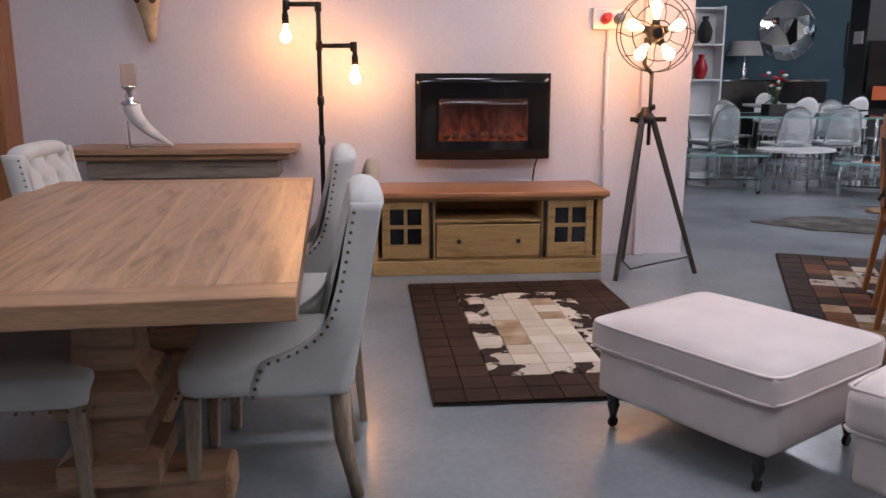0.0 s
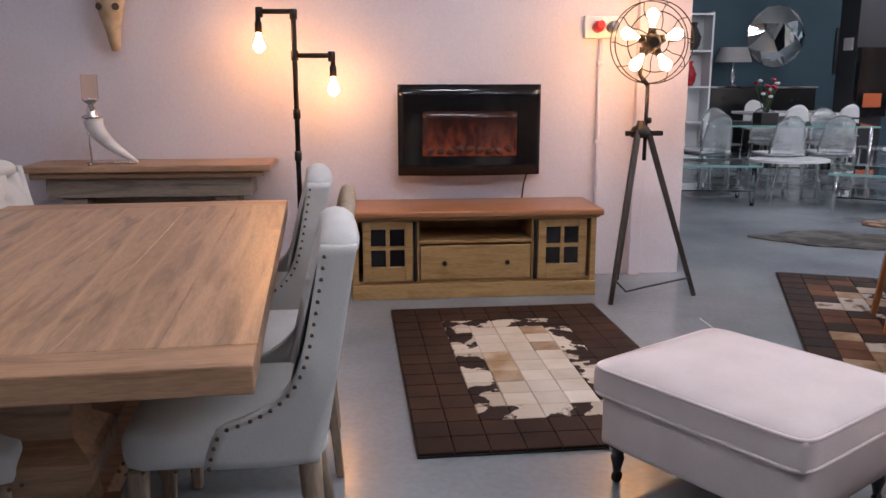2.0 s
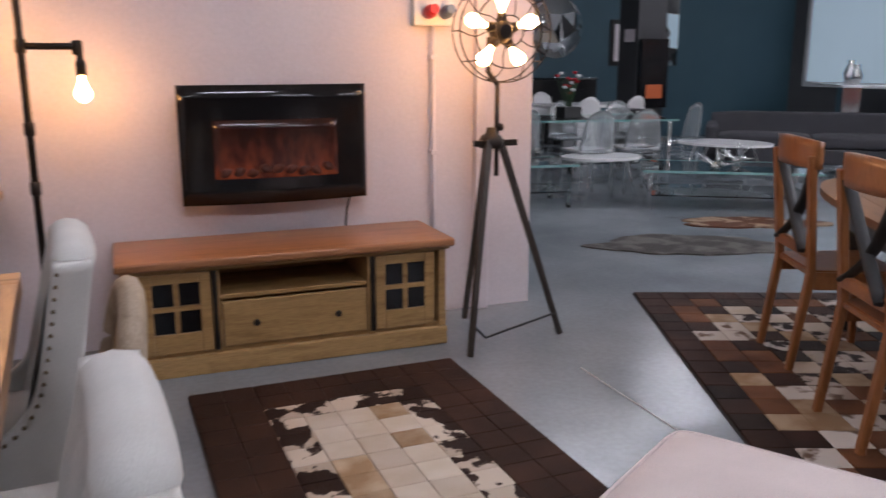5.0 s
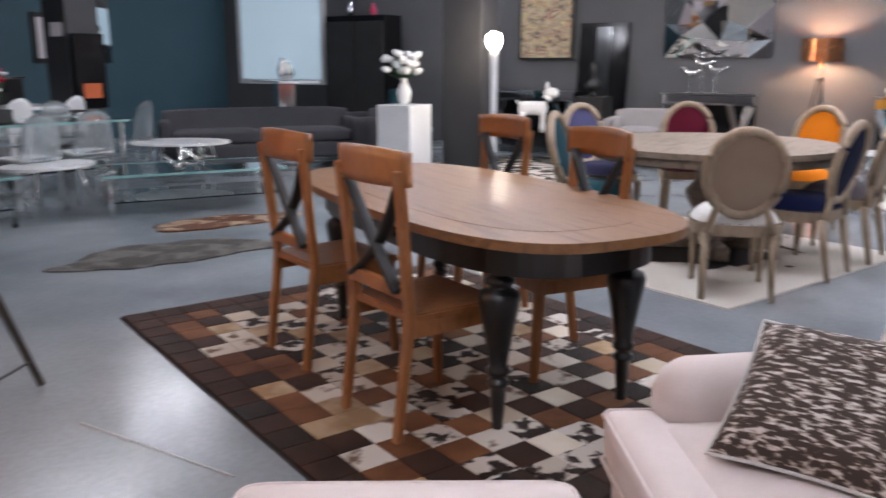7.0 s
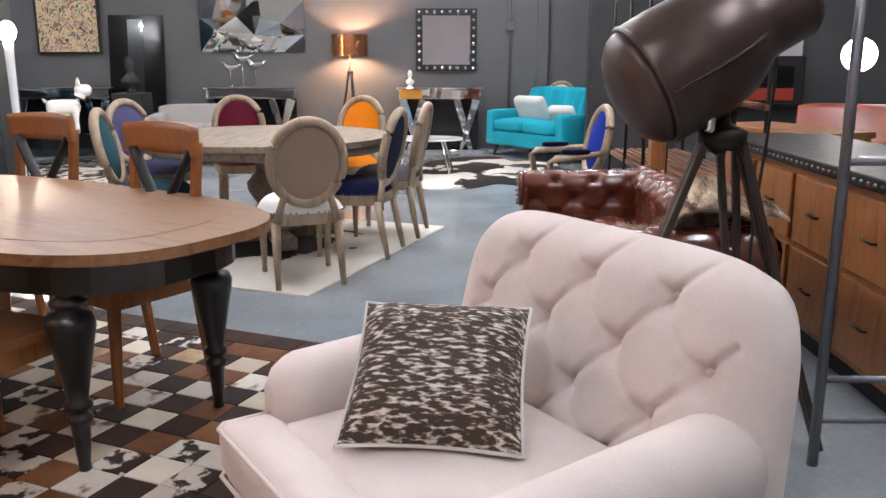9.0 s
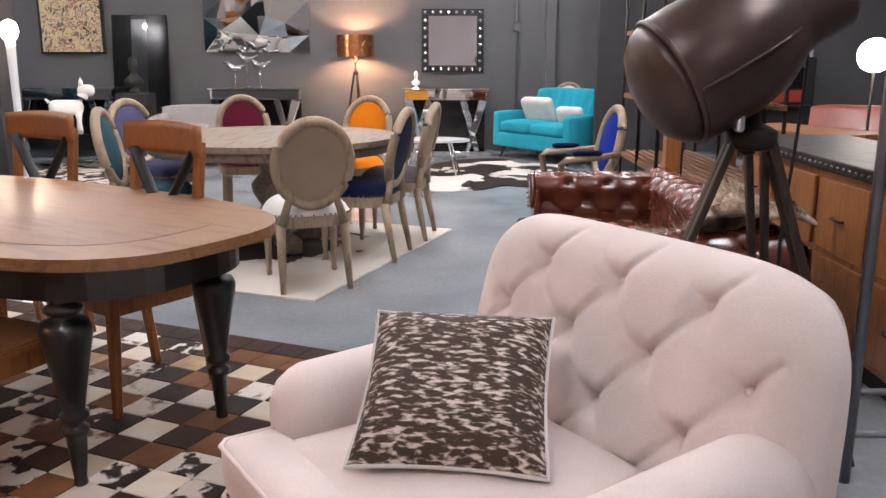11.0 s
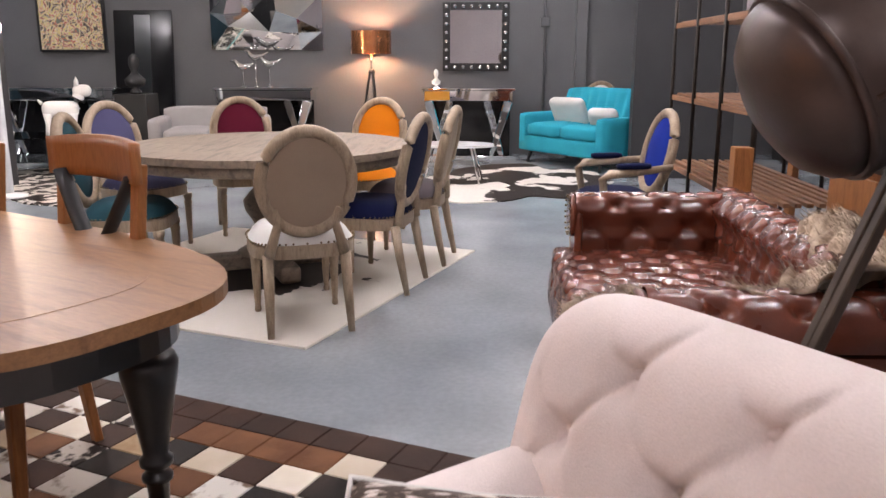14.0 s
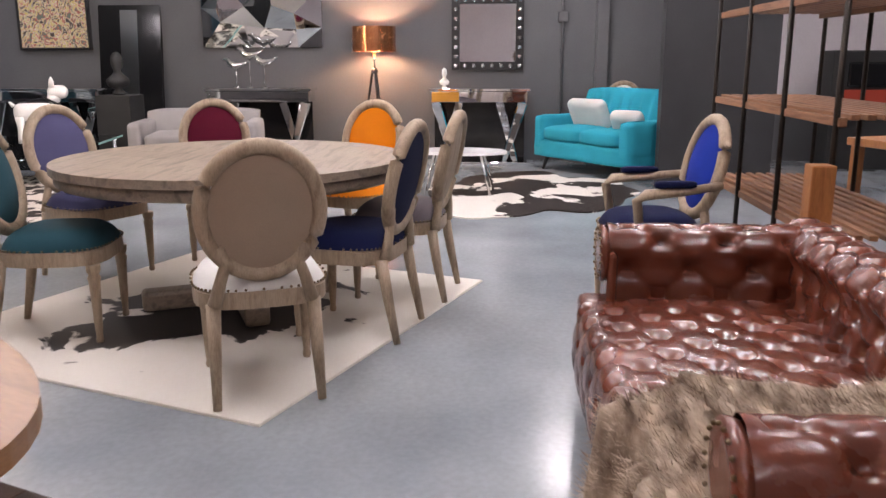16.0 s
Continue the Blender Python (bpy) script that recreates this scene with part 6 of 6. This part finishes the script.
# ---- glass and acrylic section behind the white wall ----
def ghost_chair(at, m=None, label="clear acrylic chair with a rounded back", pad=None):
    """Faces +y."""
    t = thing("acrylic_chair", at, label, "dining chair", "acrylic chairs")
    mm = m or M_ACRYLIC
    part("seat", turned(cushion(0.42, 0.42, 0.03, 0.45, 8), pose(0, 0, 0.45)), mm, t)
    if pad:
        part("seat_pad", turned(cushion(0.4, 0.4, 0.035, 0.45, 10, 0.006), pose(0, 0.01, 0.482)), pad, t, "white seat pad")

    def back(u, v):
        a = (u - 0.5) * 2
        return Vector((0.2 * a * (1 - 0.25 * v * v), -0.2 - 0.06 * v + 0.04 * a * a, 0.46 + 0.44 * v - 0.08 * a * a * v))
    bm = sheet(back, 10, 8)
    r = bmesh.ops.extrude_face_region(bm, geom=bm.faces[:])
    for v in [g for g in r["geom"] if isinstance(g, bmesh.types.BMVert)]:
        v.co.y -= 0.012
    part("backrest", bm, mm, t)
    for x in (-0.18, 0.18):
        for y in (-0.18, 0.18):
            part("leg", tube([(x, y, 0.44), (x * 1.08, y * 1.1, 0)], 0.014, 8), M_CHROME if m else mm, t)


glass_table(pose(5.35, 10.2, 0, 0, 0, -12), 1.7, 0.95, 0.75, "clear glass dining table on chrome legs")
glass_table(pose(5.75, 8.35, 0, 0, 0, -32), 1.6, 0.9, 0.38, "low glass coffee table on chrome legs", name="glass_coffee_table")
glass_table(pose(3.9, 9.15, 0, 0, 0, -10), 1.0, 0.7, 0.42, "low glass side table on acrylic legs", legs=M_CLEAR, name="glass_side_table")
for gx, gy, ga in ((4.15, 9.75, 15), (4.8, 9.35, 0), (5.45, 9.45, -10)):
    ghost_chair(pose(gx, gy, 0, 0, 0, ga), None, "clear acrylic chair with a white seat pad", M_WHITE_GLOSS)
for gx, gy, ga in ((4.85, 10.95, 180), (5.5, 10.95, 175), (6.2, 10.8, 170), (4.2, 10.3, -95), (6.55, 10.2, 80)):
    ghost_chair(pose(gx, gy, 0, 0, 0, ga))
for gx, gy, ga in ((6.4, 12.2, 0), (7.2, 12.3, 10), (6.7, 13.7, 180)):
    ghost_chair(pose(gx, gy, 0, 0, 0, ga), M_WHITE_GLOSS, "white moulded high-back chair on chrome legs")
wt = thing("white_dining_table", pose(6.9, 13.0, 0), "white gloss dining table", "table")
part("top", box(-0.8, 0.8, -0.45, 0.45, 0.71, 0.75, 0.006), M_WHITE_GLOSS, wt)
part("pedestal", box(-0.2, 0.2, -0.2, 0.2, 0, 0.71, 0.01), M_WHITE_GLOSS, wt)


def chrome_star(at):
    t = thing("chrome_ornament", at, "spiky chrome ornament on the low glass table", "ornament")
    rnd = random.Random(2)
    for k in range(14):
        d = Vector((rnd.uniform(-1, 1), rnd.uniform(-1, 1), rnd.uniform(0.1, 1))).normalized()
        part("spike", tube([Vector((0, 0, 0.03)), Vector((0, 0, 0.03)) + 0.2 * d], [0.012, 0.006], 6), M_CHROME, t)
    part("core", lathe([(0.02, 0), (0.05, 0.01), (0.05, 0.05), (0.01, 0.07)], 10), M_CHROME, t)


chrome_star(pose(5.5, 8.2, 0.38)), chrome_star(pose(6.0, 8.5, 0.38))
faceted("faceted_round_mirror", pose(7.5, 14.98, 1.95, 0, 0, 90), 1.05, 1.05, 4, 4, "round faceted mirror on the teal wall", 8, 0.15, True)
faceted("faceted_wall_mirror", pose(9.6, 14.98, 1.9, 0, 0, 90), 0.9, 1.2, 3, 4, "faceted mirror on the teal wall", 12, 0.1)


def table_lamp(at, label):
    t = thing("table_lamp", at, label, "table lamp")
    part("base", lathe([(0.09, 0), (0.09, 0.02), (0.02, 0.04), (0.05, 0.15), (0.02, 0.3), (0.01, 0.42)], 16), M_CHROME, t)
    part("shade", sheet(lambda u, v: Vector(((0.3 - 0.08 * v) * math.cos(u * 6.2832), (0.3 - 0.08 * v) * math.sin(u * 6.2832), 0.4 + 0.24 * v)), 28, 2, True), fabric("grey_shade", (0.5, 0.48, 0.46)), t)


sd = thing("dark_sideboard", pose(6.8, 14.6, 0), "dark wood sideboard below the mirror on the teal wall", "sideboard")
part("body", box(-1.2, 1.2, -0.22, 0.22, 0.08, 1.08, 0.01), M_BLACKWOOD, sd)
part("plinth", box(-1.1, 1.1, -0.2, 0.2, 0, 0.08), M_MATBLACK, sd)
part("top", box(-1.22, 1.22, -0.24, 0.24, 1.081, 1.11, 0.004), M_MIRROR, sd)
table_lamp(pose(6.55, 14.5, 1.11), "grey drum-shade table lamp on the dark sideboard")
dk = thing("shelf_cabinet", pose(5.25, 13.6, 0, 0, 0, 0), "tall white open cabinet with vases", "cabinet")
for z in (0.0, 0.55, 1.1, 1.65, 2.2):
    part("shelf", box(-0.45, 0.45, -0.18, 0.18, z, z + 0.03, 0.003), M_WHITE_GLOSS, dk)
part("back_panel", box(-0.45, 0.45, 0.15, 0.18, 0.03, 2.2), M_WHITE_GLOSS, dk)
for s in (-0.46, 0.46):
    part("side_panel", box(s - 0.015, s + 0.015, -0.18, 0.18, 0, 2.25, 0.003), M_WHITE_GLOSS, dk)


def vase(at, m, label, s=1.0):
    return solid("vase", lathe([(r * s, z * s) for r, z in ((0.05, 0), (0.08, 0.05), (0.1, 0.16), (0.06, 0.26), (0.035, 0.3), (0.05, 0.34), (0.04, 0.35))], 16), m, at, label, "vase")


M_RED = surface("red_glaze", (0.4, 0.01, 0.02), (0.5, 0.02, 0.03), 4, 0.2)
vase(pose(5.42, 13.55, 1.13), M_RED, "red glazed vase on the white cabinet", 1.1)
vase(pose(5.1, 13.55, 1.13), M_MATBLACK, "black vase on the white cabinet", 0.9)
vase(pose(5.45, 13.55, 1.68), M_MATBLACK, "black vase on the white cabinet", 1.2)
pl = thing("potted_flowers", pose(5.05, 10.2, 0.75), "black square pot of red flowers on the glass table", "plant")
part("pot", box(-0.11, 0.11, -0.11, 0.11, 0, 0.13, 0.01), M_MATBLACK, pl)
rnd = random.Random(6)
for k in range(16):
    tip = Vector((rnd.uniform(-0.14, 0.14), rnd.uniform(-0.14, 0.14), rnd.uniform(0.25, 0.5)))
    part("stem", tube([Vector((tip.x * 0.2, tip.y * 0.2, 0.12)), tip], 0.004, 5), surface("leaf_green", (0.02, 0.06, 0.02), (0.04, 0.1, 0.03), 8, 0.5) if k == 0 else bpy.data.materials["leaf_green"], pl)
    part("flower", turned(lathe([(0.004, 0), (0.03, 0.015), (0.024, 0.03), (0.005, 0.035)], 7), Matrix.Translation(tip)), M_RED if k % 3 else M_WHITE_GLOSS, pl)

pf = thing("pillar_fireplace", pose(7.75, 12.5, 1.2), "slim black electric fire hung on the dark pillar", "fireplace")
part("casing", box(-0.24, 0.24, -0.1, 0, -0.5, 0.5, 0.01), M_BLACK, pf)
part("fire_window", box(-0.14, 0.14, -0.112, -0.102, -0.36, -0.16, 0.004), glow("pillar_fire_glow", (0.16, 0.035, 0.01), 1.5), pf, "orange glowing flame window")
ts = thing("tall_shelf_stand", pose(6.95, 11.9, 0, 0, 0, 20), "dark metal display stand beside the pillar", "stand")
for sx in (-0.2, 0.2):
    part("upright", box(sx - 0.02, sx + 0.02, -0.02, 0.02, 0, 0.72, 0.004), M_MATBLACK, ts)
for sz in (0.25, 0.7):
    part("shelf", box(-0.26, 0.26, -0.16, 0.16, sz, sz + 0.025, 0.004), M_MATBLACK, ts)
sofa("charcoal_sofa", pose(8.3, 9.85, 0, 0, 0, 140), 2.5, V_CHAR, "charcoal fabric sofa with a low back", low=0.74)
sofa("charcoal_loveseat", pose(9.7, 9.3, 0, 0, 0, 60), 1.3, V_CHAR, "charcoal fabric corner loveseat", low=0.68)
cb = thing("display_cabinet", pose(12.45, 11.3, 0, 0, 0, 90), "tall black display cabinet with bright ornaments on top", "cabinet")
part("body", box(-0.65, 0.65, -0.25, 0.25, 0, 2.1, 0.01), M_BLACK, cb)
part("door", box(-0.62, -0.01, 0.252, 0.27, 0.1, 2.0, 0.004), M_MATBLACK, cb)
part("door", box(0.01, 0.62, 0.252, 0.27, 0.1, 2.0, 0.004), M_MATBLACK, cb)
# Bright panel on the wall; its brightness is put in as emission.
bright_panel = thing("window_1", pose(12.79, 13.5, 0), "bright pale blue wall panel with added glow in a white frame", "window", kind="structure")
part("bright_panel_frame", join(join(box(-0.05, 0.0, -1.1, -1.0, 0.9, 3.1), box(-0.05, 0.0, 1.0, 1.1, 0.9, 3.1)), join(box(-0.05, 0, -1.0, 1.0, 0.9, 1.0), box(-0.05, 0, -1.0, 1.0, 3.0, 3.1))), M_WHITE_GLOSS, bright_panel)
part("pane", box(-0.03, -0.01, -1.0, 1.0, 1.0, 3.0), glow("bright_panel_glow", (0.55, 0.72, 0.8), 0.5), bright_panel)
ht = thing("white_bar_table", pose(11.6, 12.4, 0, 0, 0, 60), "white gloss high table", "table")
part("top", box(-0.8, 0.8, -0.35, 0.35, 0.97, 1.01, 0.005), M_WHITE_GLOSS, ht)
part("pedestal", box(-0.15, 0.15, -0.15, 0.15, 0, 0.97, 0.01), M_CHROME, ht)
for vx, vy, vs in ((11.4, 12.1, 0.9), (11.7, 12.5, 1.1), (11.5, 12.35, 0.7)):
    vase(pose(vx, vy, 1.01), M_CHROME, "silver vase on the white high table", vs)
pt = thing("picture_frame", pose(8.9, 14.98, 1.7), "small white picture in a dark frame on the teal wall", "picture")
part("frame", box(-0.3, 0.3, -0.03, 0, -0.4, 0.4, 0.005), M_BLACKWOOD, pt)
part("print", box(-0.22, 0.22, -0.035, -0.031, -0.32, 0.32), M_WHITE, pt)
for nx_, ny_, nz_ in ((7.49, 12.7, 1.75), (7.49, 12.75, 0.42)):
    sg = thing("price_sign", pose(nx_, ny_, nz_), "small white paper sign on the pillar", "sign")
    part("paper", box(-0.008, 0.004, -0.12, 0.12, -0.09, 0.09), M_WHITE, sg)
ocs = thing("dark_dining_chair", pose(9.9, 8.6, 0, 0, 0, 0), "dark upholstered chair by the plinth", "chair")
part("seat", turned(cushion(0.45, 0.45, 0.12, 0.4, 10), pose(0, 0, 0.42)), V_TEALV, ocs)
part("backrest", turned(cushion(0.45, 0.1, 0.5, 0.4, 10), pose(0, 0.2, 0.72)), V_TEALV, ocs)
for x in (-0.18, 0.18):
    for y in (-0.18, 0.18):
        part("leg", bar((x, y, 0.38), (x, y, 0), 0.03), M_BLACKWOOD, ocs)
vase(pose(8.9, 8.05, 0.82), M_WHITE_GLOSS, "white vase on the display plinth", 0.9)
fl = thing("white_flowers", pose(8.9, 8.05, 1.13), "bunch of white artificial flowers in the vase", "flowers")
for k in range(22):
    tip = Vector((rnd.uniform(-0.22, 0.22), rnd.uniform(-0.22, 0.22), rnd.uniform(0.05, 0.28)))
    part("stem", tube([Vector((tip.x * 0.15, tip.y * 0.15, -0.02)), tip], 0.004, 5), bpy.data.materials["leaf_green"], fl)
    part("blossom", turned(lathe([(0.006, 0), (0.05, 0.02), (0.06, 0.045), (0.03, 0.065), (0.006, 0.07)], 8), Matrix.Translation(tip) @ pose(0, 0, 0, rnd.uniform(-50, 50), rnd.uniform(-50, 50), 0)), M_WHITE_GLOSS, fl)
vase(pose(12.5, 11.1, 2.1), surface("pink_glaze", (0.6, 0.04, 0.12), (0.7, 0.06, 0.16), 5, 0.3), "bright pink vase on the black cabinet", 0.6)
vase(pose(12.5, 11.6, 2.1), M_CHROME, "silver vase on the black cabinet", 0.7)
for ob in scene.objects:
    if ob.name.split(".")[0] in ("nail_trim", "seat_nail_trim", "rivets", "buttons"):
        ob["kind"] = "stuff"
